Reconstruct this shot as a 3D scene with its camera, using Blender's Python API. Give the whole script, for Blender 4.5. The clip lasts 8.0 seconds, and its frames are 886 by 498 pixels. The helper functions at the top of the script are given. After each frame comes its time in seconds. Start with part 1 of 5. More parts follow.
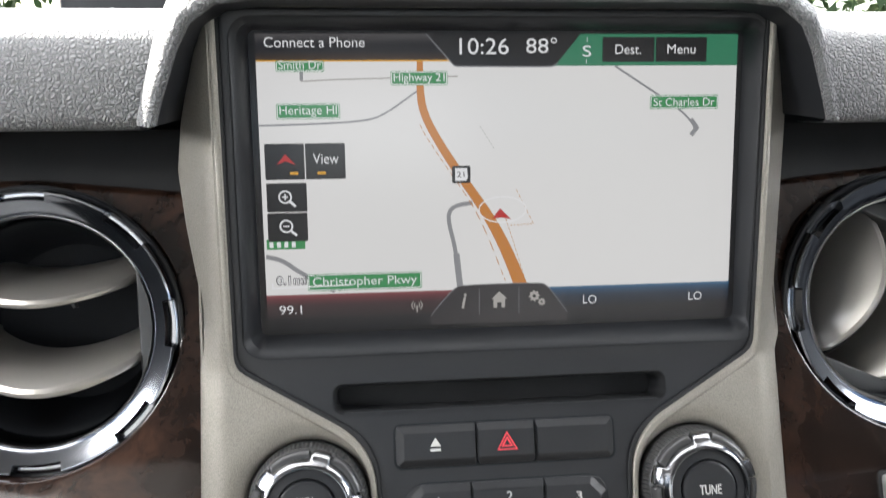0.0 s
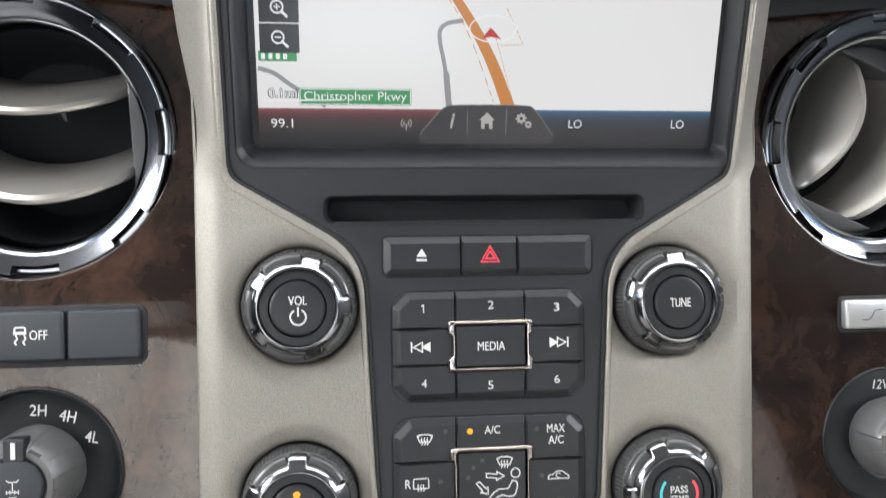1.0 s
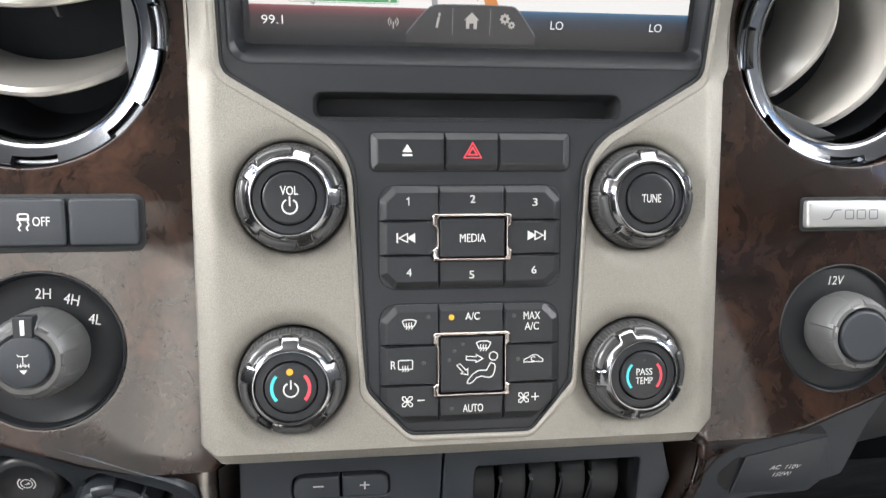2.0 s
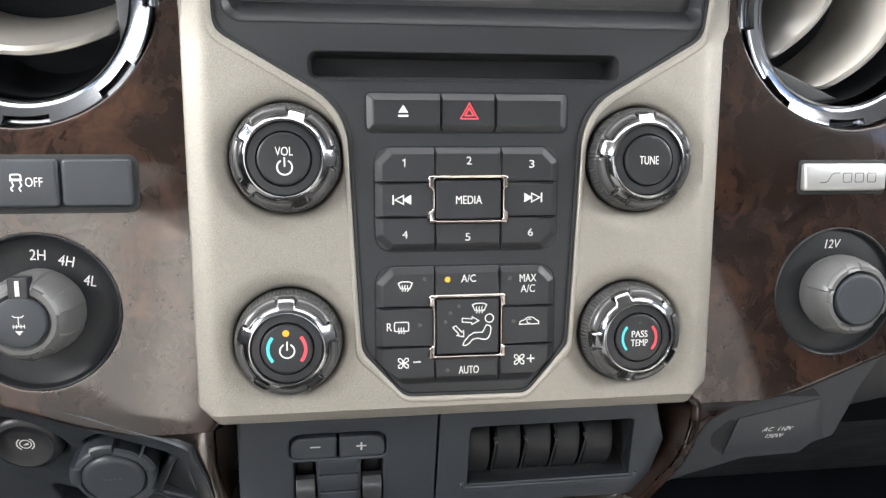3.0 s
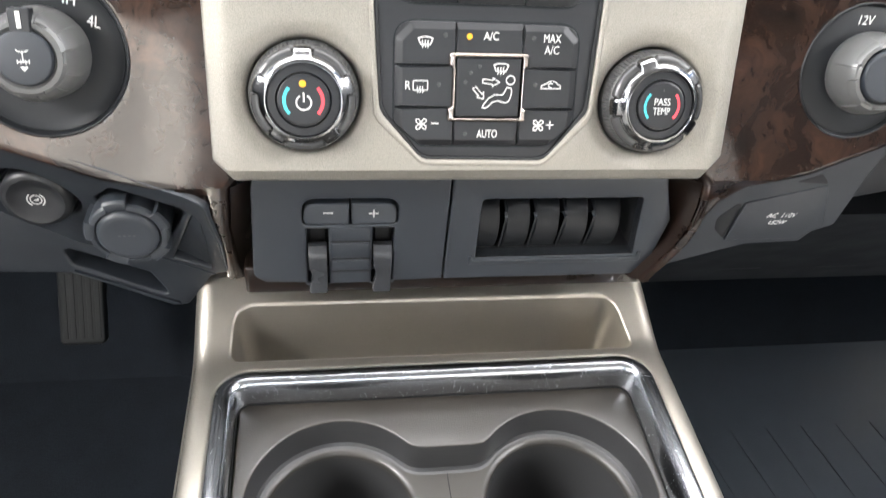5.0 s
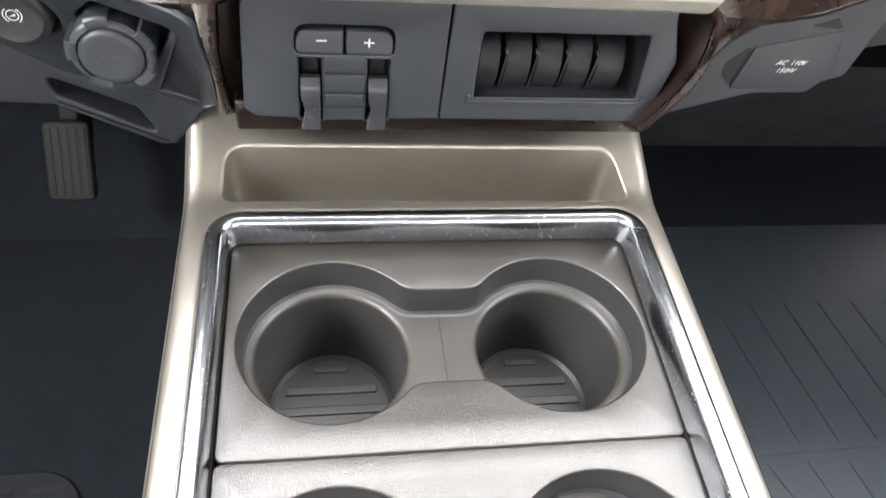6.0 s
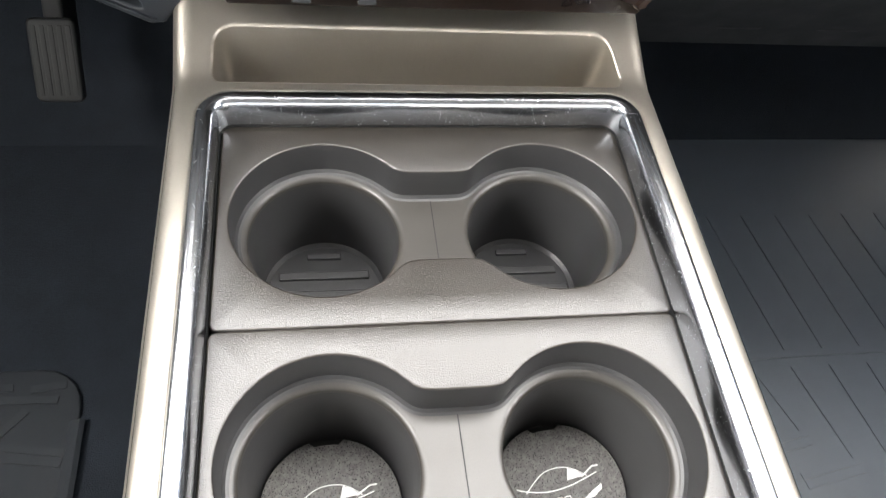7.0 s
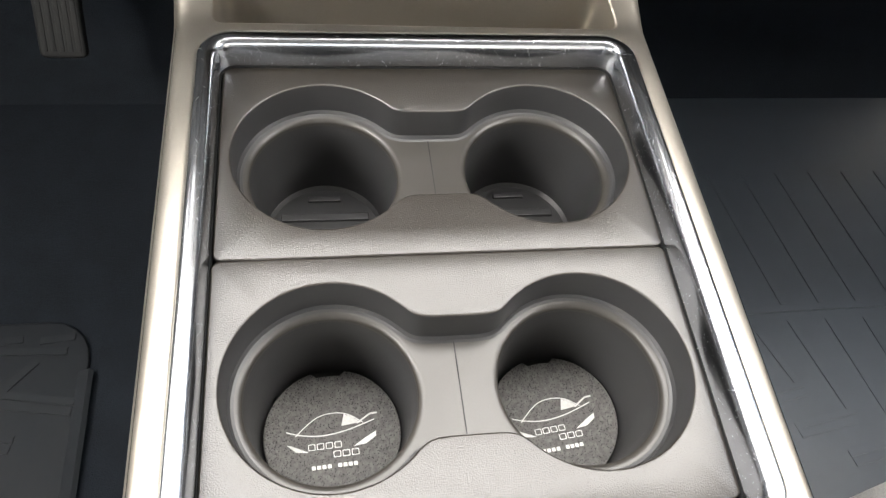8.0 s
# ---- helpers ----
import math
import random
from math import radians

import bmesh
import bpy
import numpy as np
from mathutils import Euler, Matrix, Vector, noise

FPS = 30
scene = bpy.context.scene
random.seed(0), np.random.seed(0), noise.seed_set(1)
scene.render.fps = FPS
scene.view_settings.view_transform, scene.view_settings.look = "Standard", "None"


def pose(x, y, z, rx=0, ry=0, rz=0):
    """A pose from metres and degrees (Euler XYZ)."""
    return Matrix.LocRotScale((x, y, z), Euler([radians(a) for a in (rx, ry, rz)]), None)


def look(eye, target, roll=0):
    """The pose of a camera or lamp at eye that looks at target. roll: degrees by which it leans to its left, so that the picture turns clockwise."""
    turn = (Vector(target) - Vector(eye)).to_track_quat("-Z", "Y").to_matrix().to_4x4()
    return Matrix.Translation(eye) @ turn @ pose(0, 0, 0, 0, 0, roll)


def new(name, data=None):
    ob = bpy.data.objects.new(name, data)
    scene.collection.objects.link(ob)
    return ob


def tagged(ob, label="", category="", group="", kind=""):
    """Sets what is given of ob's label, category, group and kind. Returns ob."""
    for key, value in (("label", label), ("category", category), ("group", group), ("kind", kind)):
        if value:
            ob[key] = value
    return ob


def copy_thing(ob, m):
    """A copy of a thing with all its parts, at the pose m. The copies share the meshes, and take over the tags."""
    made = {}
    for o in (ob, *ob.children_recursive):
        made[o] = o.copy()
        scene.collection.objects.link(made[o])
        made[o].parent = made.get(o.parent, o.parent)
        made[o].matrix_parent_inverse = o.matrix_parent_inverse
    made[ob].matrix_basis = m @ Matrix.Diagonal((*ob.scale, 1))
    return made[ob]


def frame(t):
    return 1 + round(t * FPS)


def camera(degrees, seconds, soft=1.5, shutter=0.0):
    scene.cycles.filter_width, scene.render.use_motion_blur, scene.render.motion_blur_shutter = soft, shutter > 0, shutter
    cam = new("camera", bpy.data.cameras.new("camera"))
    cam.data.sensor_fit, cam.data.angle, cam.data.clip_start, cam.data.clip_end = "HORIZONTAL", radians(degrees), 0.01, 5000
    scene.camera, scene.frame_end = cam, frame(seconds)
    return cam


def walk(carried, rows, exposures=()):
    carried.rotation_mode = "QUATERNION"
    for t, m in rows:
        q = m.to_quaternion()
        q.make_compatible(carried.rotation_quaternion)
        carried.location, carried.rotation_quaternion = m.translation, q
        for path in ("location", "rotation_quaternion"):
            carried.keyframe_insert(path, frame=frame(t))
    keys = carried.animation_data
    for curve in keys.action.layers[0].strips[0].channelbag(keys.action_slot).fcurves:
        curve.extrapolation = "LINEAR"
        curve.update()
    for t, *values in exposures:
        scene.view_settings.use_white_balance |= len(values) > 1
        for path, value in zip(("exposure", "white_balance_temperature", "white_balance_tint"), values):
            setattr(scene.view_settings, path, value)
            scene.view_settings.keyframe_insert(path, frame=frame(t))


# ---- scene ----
FLOOR = 0.60   # height of the origin button above the floor
cam = camera(61.87, 8.0, soft=1.3, shutter=0.3)
ROWS = [
    (0.0, -0.0462, -0.2215, 0.1665, 74.91, 0.05, -5.78),
    (0.5, -0.0451, -0.2330, 0.1499, 72.09, -0.73, -5.81),
    (1.0, -0.0486, -0.2394, 0.1354, 68.20, -1.66, -6.41),
    (1.5, -0.0486, -0.2483, 0.1286, 65.37, -2.25, -6.76),
    (2.0, -0.0501, -0.2587, 0.1277, 63.07, -2.64, -7.21),
    (2.2, -0.0490, -0.2590, 0.1270, 62.07, -2.74, -7.18),
    (3.3, -0.0503, -0.2593, 0.1240, 60.02, -2.97, -7.43),
    (3.5, -0.0521, -0.2603, 0.1229, 59.23, -3.20, -7.46),
    (4.0, -0.0587, -0.2668, 0.1164, 56.72, -3.60, -7.45),
    (4.5, -0.0624, -0.2730, 0.1064, 53.27, -4.20, -7.38),
    (4.7, -0.0630, -0.2716, 0.1020, 51.42, -4.54, -7.45),
    (5.8, -0.0604, -0.2794, 0.0781, 41.43, -5.96, -6.57),
    (6.0, -0.0636, -0.2836, 0.0748, 39.91, -6.47, -6.65),
    (6.5, -0.0619, -0.2957, 0.0680, 36.67, -6.50, -6.36),
    (7.0, -0.0630, -0.3034, 0.0617, 34.48, -7.02, -6.62),
    (7.5, -0.0621, -0.3134, 0.0594, 33.17, -6.82, -6.54),
    (8.0, -0.0616, -0.3237, 0.0597, 32.38, -6.69, -6.55),
]
GAIN = 3.36   # stops
EXPOSURES = [(t, GAIN + e, kelvin, 10) for t, e, kelvin in (
    (0.0, -0.42, 6380), (0.5, -0.37, 6380), (1.0, -0.16, 6340), (2.0, 0.10, 6440), (3.5, 0.26, 6500), (4.0, 0.36, 6500),
    (4.5, 0.41, 6500), (5.8, 0.98, 6560), (6.5, 0.84, 6620), (7.2, 0.67, 6760), (8.0, 0.42, 6870))]
walk(cam, [(t, pose(x, y, z + FLOOR, rx, ry, rz)) for t, x, y, z, rx, ry, rz in ROWS], EXPOSURES)

# ---- world and lights ----
world = bpy.data.worlds.new("world")
scene.world = world
world.use_nodes = True
wt = world.node_tree
sky = wt.nodes.new("ShaderNodeTexSky")
sky.sky_type, sky.sun_disc = "NISHITA", False
sky.sun_elevation, sky.sun_rotation = radians(28.3), radians(-58)
wt.nodes["Background"].inputs["Strength"].default_value = 0.05
wt.links.new(sky.outputs["Color"], wt.nodes["Background"].inputs["Color"])


LEVEL = 1 / 10   # how far the cabin light lies under the open daylight


def window_light(name, eye, target, sx, sy, watts, color):
    data = bpy.data.lights.new(name, "AREA")
    data.shape, data.size, data.size_y, data.energy, data.color = "RECTANGLE", sx, sy, watts * LEVEL, color
    ob = new(name, data)
    ob.matrix_world = look(eye, target)
    return ob


sun_data = bpy.data.lights.new("sun", "SUN")
sun_data.energy, sun_data.angle, sun_data.color = 3.4, radians(0.6), (1.0, 0.95, 0.87)
new("sun", sun_data).matrix_world = look((-8.5, 5.3, 5.4), (0, 0, 0))
window_light("windshield_daylight", (0, 0.31, 1.045), (0, 0.06, 0.615), 1.45, 0.88, 45, (1.0, 0.98, 0.945))
window_light("driver_window_daylight", (-0.93, -0.36, 1.12), (0, -0.25, 0.75), 0.55, 0.42, 23, (1.0, 0.98, 0.95))
window_light("passenger_window_daylight", (0.93, -0.38, 1.12), (0, -0.25, 0.75), 0.50, 0.42, 13, (1.0, 0.98, 0.95))
window_light("rear_door_window_daylight", (-0.93, -1.5, 1.12), (0, -1.2, 0.75), 0.8, 0.42, 7, (1.0, 0.98, 0.95))
window_light("back_window_daylight", (0.0, -2.18, 1.12), (0, 0, 0.8), 0.55, 0.40, 4, (1.0, 0.98, 0.95))


# ---- materials ----
def nodes_of(name):
    m = bpy.data.materials.new(name)
    m.use_nodes = True
    return m, m.node_tree, m.node_tree.nodes["Principled BSDF"]


def noise_node(t, scale, detail=3.0, rough=0.55, vec=None, stretch=None):
    n = t.nodes.new("ShaderNodeTexNoise")
    n.inputs["Scale"].default_value, n.inputs["Detail"].default_value, n.inputs["Roughness"].default_value = scale, detail, rough
    if vec is None:
        c = t.nodes.new("ShaderNodeTexCoord")
        vec = c.outputs["Object"]
    if stretch:
        mp = t.nodes.new("ShaderNodeMapping")
        mp.inputs["Scale"].default_value = stretch
        t.links.new(vec, mp.inputs["Vector"])
        vec = mp.outputs["Vector"]
    t.links.new(vec, n.inputs["Vector"])
    return n


def ramp_node(t, fac, stops):
    r = t.nodes.new("ShaderNodeValToRGB")
    e = r.color_ramp.elements
    while len(e) < len(stops):
        e.new(0.5)
    for k, (p, c) in enumerate(stops):
        e[k].position, e[k].color = p, (*c, 1)
    t.links.new(fac, r.inputs["Fac"])
    return r


def bump_node(t, b, height, strength, distance, chain=None):
    n = t.nodes.new("ShaderNodeBump")
    n.inputs["Strength"].default_value, n.inputs["Distance"].default_value = strength, distance
    t.links.new(height, n.inputs["Height"])
    if chain:
        t.links.new(chain.outputs["Normal"], n.inputs["Normal"])
    t.links.new(n.outputs["Normal"], b.inputs["Normal"])
    return n


def surface(name, base, rough, metal=0.0, grain=1800, bump=0.15, depth=0.0002, vary=0.12, coat=0.0, stain=30, spec=0.5, rvar=0.12, blend=0.5):
    """A plain coloured surface with fine grain, broad soft variation and uneven gloss."""
    m, t, b = nodes_of(name)
    fine, broad = noise_node(t, grain, 2.0), noise_node(t, stain, 4.0)
    mix = t.nodes.new("ShaderNodeMix")
    mix.data_type = "FLOAT"
    mix.inputs[0].default_value = blend
    t.links.new(fine.outputs["Fac"], mix.inputs[2])
    t.links.new(broad.outputs["Fac"], mix.inputs[3])
    lo, hi = [c * (1 - vary) for c in base], [min(1, c * (1 + vary)) for c in base]
    r = ramp_node(t, mix.outputs[0], [(0.3, lo), (0.7, hi)])
    t.links.new(r.outputs["Color"], b.inputs["Base Color"])
    rr_ = ramp_node(t, broad.outputs["Fac"], [(0.3, [max(0.02, rough - rvar * rough)] * 3), (0.7, [min(1, rough + rvar * rough)] * 3)])
    t.links.new(rr_.outputs["Color"], b.inputs["Roughness"])
    b.inputs["Metallic"].default_value = metal
    b.inputs["Coat Weight"].default_value = coat
    b.inputs["Coat Roughness"].default_value = 0.05
    b.inputs["Specular IOR Level"].default_value = spec
    if bump:
        bump_node(t, b, fine.outputs["Fac"], bump, depth)
    return m


def glow(name, color, strength=1.0, base=0.02):
    m, t, b = nodes_of(name)
    b.inputs["Base Color"].default_value = (base, base, base, 1)
    b.inputs["Roughness"].default_value = 0.18
    b.inputs["Specular IOR Level"].default_value = 0.25
    b.inputs["Emission Color"].default_value = (*color, 1)
    b.inputs["Emission Strength"].default_value = strength * LEVEL
    return m


def glow_fade(name, stops, axis, a, b):
    """A display patch whose lit colour fades along one axis of the display, between a and b millimetres."""
    m, t, p = nodes_of(name)
    p.inputs["Base Color"].default_value = (0.02, 0.02, 0.02, 1)
    p.inputs["Roughness"].default_value = 0.18
    p.inputs["Specular IOR Level"].default_value = 0.25
    c = t.nodes.new("ShaderNodeTexCoord")
    sp = t.nodes.new("ShaderNodeSeparateXYZ")
    t.links.new(c.outputs["Object"], sp.inputs[0])
    rg = t.nodes.new("ShaderNodeMapRange")
    rg.inputs["From Min"].default_value, rg.inputs["From Max"].default_value = a * 0.001, b * 0.001
    t.links.new(sp.outputs[axis], rg.inputs["Value"])
    r = ramp_node(t, rg.outputs["Result"], stops)
    t.links.new(r.outputs["Color"], p.inputs["Emission Color"])
    p.inputs["Emission Strength"].default_value = LEVEL
    return m


def wood_material():
    m, t, b = nodes_of("burl_wood")
    warp = noise_node(t, 28, 3.0)
    c = t.nodes.new("ShaderNodeTexCoord")
    add = t.nodes.new("ShaderNodeVectorMath")
    add.operation = "MULTIPLY_ADD"
    add.inputs[1].default_value = (0.05, 0.05, 0.05)
    t.links.new(warp.outputs["Color"], add.inputs[0])
    t.links.new(c.outputs["Object"], add.inputs[2])
    big = noise_node(t, 26, 5.0, 0.6, add.outputs[0])
    vein = noise_node(t, 90, 6.0, 0.7, add.outputs[0], (1.0, 0.35, 1.0))
    r1 = ramp_node(t, big.outputs["Fac"], [(0.36, (0.010, 0.006, 0.0045)), (0.5, (0.020, 0.0105, 0.0072)), (0.66, (0.043, 0.021, 0.0135))])
    r2 = ramp_node(t, vein.outputs["Fac"], [(0.36, (0.12, 0.11, 0.10)), (0.43, (0.55, 0.52, 0.50)), (0.56, (1, 1, 1))])
    mx = t.nodes.new("ShaderNodeMix")
    mx.data_type, mx.blend_type = "RGBA", "MULTIPLY"
    mx.inputs[0].default_value = 0.85
    t.links.new(r1.outputs["Color"], mx.inputs[6])
    t.links.new(r2.outputs["Color"], mx.inputs[7])
    t.links.new(mx.outputs[2], b.inputs["Base Color"])
    b.inputs["Roughness"].default_value = 0.3
    b.inputs["Coat Weight"].default_value = 1.0
    b.inputs["Coat Roughness"].default_value = 0.055
    b.inputs["Coat IOR"].default_value = 1.54
    b.inputs["Specular IOR Level"].default_value = 0.08
    ripple = noise_node(t, 40, 2.0)
    bump_node(t, b, ripple.outputs["Fac"], 0.08, 0.0006)
    return m


def leather_material(name, base):
    m, t, b = nodes_of(name)
    c = t.nodes.new("ShaderNodeTexCoord")
    warp = noise_node(t, 260, 3.0)
    add = t.nodes.new("ShaderNodeVectorMath")
    add.operation = "MULTIPLY_ADD"
    add.inputs[1].default_value = (0.0022, 0.0022, 0.0022)
    t.links.new(warp.outputs["Color"], add.inputs[0])
    t.links.new(c.outputs["Object"], add.inputs[2])
    v = t.nodes.new("ShaderNodeTexVoronoi")
    v.feature = "DISTANCE_TO_EDGE"
    v.inputs["Scale"].default_value = 620
    t.links.new(add.outputs[0], v.inputs["Vector"])
    h = ramp_node(t, v.outputs["Distance"], [(0.0, (0, 0, 0)), (0.16, (0.55, 0.55, 0.55)), (0.5, (1, 1, 1))])
    n1 = bump_node(t, b, h.outputs["Color"], 1.0, 0.0008)
    fine = noise_node(t, 1500, 2.0)
    bump_node(t, b, fine.outputs["Fac"], 0.2, 0.0003, n1)
    r = ramp_node(t, h.outputs["Color"], [(0.0, [x * 0.7 for x in base]), (0.6, base)])
    t.links.new(r.outputs["Color"], b.inputs["Base Color"])
    b.inputs["Roughness"].default_value = 0.52
    b.inputs["Specular IOR Level"].default_value = 0.45
    return m


def chrome_material(name, rough, scratch, tint=(0.53, 0.545, 0.57)):
    m, t, b = nodes_of(name)
    b.inputs["Base Color"].default_value = (*tint, 1)
    b.inputs["Metallic"].default_value = 1.0
    wear = noise_node(t, 60, 5.0, 0.6)
    r = ramp_node(t, wear.outputs["Fac"], [(0.4, [rough] * 3), (0.75, [rough + 0.08 * scratch] * 3)])
    last = r.outputs["Color"]
    for turn in (0.5, 1.9, 2.7):
        c = t.nodes.new("ShaderNodeTexCoord")
        mp = t.nodes.new("ShaderNodeMapping")
        mp.inputs["Rotation"].default_value = (0, 0, turn)
        t.links.new(c.outputs["Object"], mp.inputs["Vector"])
        hair = noise_node(t, 1900, 1.0, 0.5, mp.outputs["Vector"], (1.0, 0.045, 0.4))
        line = ramp_node(t, hair.outputs["Fac"], [(0.70, (0, 0, 0)), (0.78, [0.16 * scratch] * 3)])
        add = t.nodes.new("ShaderNodeMix")
        add.data_type, add.blend_type = "RGBA", "ADD"
        add.inputs[0].default_value = 1.0
        t.links.new(last, add.inputs[6])
        t.links.new(line.outputs["Color"], add.inputs[7])
        last = add.outputs[2]
    t.links.new(last, b.inputs["Roughness"])
    lines = noise_node(t, 900, 3.0, 0.6, None, (1.0, 0.12, 1.0))
    bump_node(t, b, lines.outputs["Fac"], 0.06 * scratch, 0.0003)
    return m


def speckle_material(name, base, dark):
    m, t, b = nodes_of(name)
    c = t.nodes.new("ShaderNodeTexCoord")
    v = t.nodes.new("ShaderNodeTexVoronoi")
    v.inputs["Scale"].default_value = 1000
    t.links.new(c.outputs["Object"], v.inputs["Vector"])
    n = noise_node(t, 500, 3.0)
    r = ramp_node(t, v.outputs["Distance"], [(0.20, dark), (0.32, base)])
    r2 = ramp_node(t, n.outputs["Fac"], [(0.3, (0.7, 0.7, 0.7)), (0.7, (1.2, 1.2, 1.2))])
    mx = t.nodes.new("ShaderNodeMix")
    mx.data_type, mx.blend_type = "RGBA", "MULTIPLY"
    mx.inputs[0].default_value = 1.0
    t.links.new(r.outputs["Color"], mx.inputs[6])
    t.links.new(r2.outputs["Color"], mx.inputs[7])
    t.links.new(mx.outputs[2], b.inputs["Base Color"])
    b.inputs["Roughness"].default_value = 0.9
    bump_node(t, b, v.outputs["Distance"], 0.6, 0.0006)
    return m


SILVER = surface("silver_paint", (0.25, 0.234, 0.205), 0.42, 0.55, 3000, 0.5, 0.0003, 0.34, stain=18, blend=0.12)
SILVER_BADGE = surface("satin_silver", (0.40, 0.40, 0.39), 0.36, 0.7, 2600, 0.1, 0.0001, 0.05)
CONSOLE_SILVER = surface("console_silver_paint", (0.40, 0.372, 0.325), 0.36, 0.85, 2800, 0.3, 0.0002, 0.16, stain=12)
BLACK = surface("black_plastic", (0.011, 0.012, 0.0142), 0.44, 0.0, 2200, 0.12, 0.0002, 0.2, spec=0.42)
BUTTON = surface("button_plastic", (0.0122, 0.013, 0.0148), 0.40, 0.0, 2600, 0.10, 0.0001, 0.15, spec=0.4)
RUBBER = surface("knob_rubber", (0.034, 0.034, 0.034), 0.42, 0.0, 2200, 0.15, 0.0002, 0.15)
SKIRT = surface("knob_grip_grey", (0.042, 0.042, 0.0425), 0.24, 0.0, 2200, 0.05, 0.0001, 0.1)
DIAL = surface("dial_black", (0.007, 0.008, 0.0095), 0.5, 0.0, 2200, 0.1, 0.0001, 0.15, spec=0.3)
# near-black, so the shade of joints and hollows is in the colour
GAP = surface("gap_shade_black", (0.0042, 0.0048, 0.006), 0.7, 0.0, 1500, 0.1, 0.0002, 0.2)
PIVOT = surface("pivot_grey", (0.06, 0.062, 0.064), 0.5, 0.0, 2400, 0.1, 0.0002, 0.1)
PEDAL = surface("pedal_rubber", (0.015, 0.016, 0.0165), 0.6, 0.0, 1500, 0.2, 0.0003, 0.2, spec=0.3)
KNOBGREY = surface("knob_grey_rubber", (0.072, 0.072, 0.071), 0.34, 0.0, 2200, 0.12, 0.0002, 0.12)
DUCT = surface("duct_black", (0.0125, 0.014, 0.0165), 0.7, 0.0, 1500, 0.1, 0.0002, 0.2, spec=0.2)
DARKGREY = surface("lower_dash_plastic", (0.0155, 0.0188, 0.0238), 0.5, 0.0, 2400, 0.2, 0.0002, 0.15)
POD = surface("pod_plastic", (0.0235, 0.0278, 0.034), 0.46, 0.0, 2600, 0.2, 0.0002, 0.12)
CUP = surface("cup_holder_plastic", (0.019, 0.0155, 0.012), 0.32, 0.0, 1500, 0.65, 0.0003, 0.35, spec=1.0, rvar=0.04, blend=0.15)
CUPSHELF = surface("cup_shelf_plastic", (0.036, 0.033, 0.029), 0.36, 0.0, 1800, 0.15, 0.0002, 0.15, spec=0.6)
CUPWALL = surface("cup_wall_plastic", (0.034, 0.034, 0.035), 0.38, 0.0, 1500, 0.2, 0.0002, 0.15)
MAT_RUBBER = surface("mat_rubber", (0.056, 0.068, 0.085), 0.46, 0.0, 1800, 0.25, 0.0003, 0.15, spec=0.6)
# same mat rubber, darkened: the driver footwell's shade is in the colour
MAT_SHADED = surface("shaded_mat_rubber", (0.014, 0.017, 0.021), 0.65, 0.0, 1800, 0.25, 0.0003, 0.15, spec=0.3)
CARPET = surface("black_carpet", (0.016, 0.0196, 0.025), 0.95, 0.0, 900, 0.6, 0.001, 0.3, spec=0.1)
WOOD = wood_material()
WOOD_EDGE = surface("dark_wood_edge", (0.012, 0.007, 0.0052), 0.3, 0.0, 900, 0.05, 0.0002, 0.4, coat=0.8, spec=0.2)
LEATHER = leather_material("grey_leather", (0.18, 0.182, 0.182))
SEAT_LEATHER = leather_material("seat_leather", (0.62, 0.607, 0.585))
PILLAR = surface("pillar_cloth", (0.06, 0.06, 0.062), 0.9, 0.0, 900, 0.3, 0.0005, 0.1)
HEADLINER = surface("headliner_cloth", (0.16, 0.16, 0.163), 0.9, 0.0, 900, 0.3, 0.0005, 0.1)
CHROME = chrome_material("chrome", 0.13, 0.3, (0.22, 0.23, 0.25))
CHROME_KNOB = chrome_material("knob_chrome", 0.15, 0.3, (0.225, 0.225, 0.23))
CHROME_WARM = chrome_material("smoked_chrome", 0.10, 0.25, (0.34, 0.30, 0.275))
CHROME_WORN = chrome_material("worn_chrome", 0.2, 0.55, (0.50, 0.52, 0.55))
VENT_BLADE = surface("vent_blade_silver", (0.40, 0.38, 0.345), 0.36, 0.75, 2600, 0.05, 0.0001, 0.05)
WHITE = surface("white_print", (0.52, 0.52, 0.50), 0.6, 0.0, 1500, 0.0, 0.0002, 0.05)
PRINT = surface("grey_white_print", (0.66, 0.66, 0.64), 0.7, 0.0, 900, 0.1, 0.0002, 0.25)
RED = surface("red_print", (0.75, 0.05, 0.07), 0.5, 0.0, 1500, 0.0, 0.0002, 0.05)
TEAL = surface("teal_print", (0.05, 0.45, 0.50), 0.5, 0.0, 1500, 0.0, 0.0002, 0.05)
FOAM = speckle_material("speckled_foam", (0.135, 0.131, 0.126), (0.014, 0.014, 0.014))
AMBER = glow("amber_lamp", (1.0, 0.48, 0.02), 1.2)
SCREEN_MAP = glow("screen_map", (0.79, 0.775, 0.755), 1.0)
SCREEN_DARK = glow("screen_dark", (0.012, 0.011, 0.012), 1.0)
SCREEN_GREY = glow("screen_grey", (0.20, 0.20, 0.21), 1.0)
SCREEN_ROAD = glow("screen_road_grey", (0.27, 0.27, 0.28), 1.0)
SCREEN_THIN = glow("screen_thin_grey", (0.42, 0.40, 0.37), 1.0)
SCREEN_WHITE = glow("screen_white", (0.85, 0.85, 0.85), 1.0)
SCREEN_GREEN = glow("screen_green", (0.045, 0.27, 0.085), 1.0)
SCREEN_TEAL = glow("screen_teal", (0.035, 0.21, 0.11), 1.0)
SCREEN_ORANGE = glow("screen_orange", (0.56, 0.21, 0.035), 1.0)
SCREEN_RED = glow("screen_red", (0.50, 0.02, 0.02), 1.0)
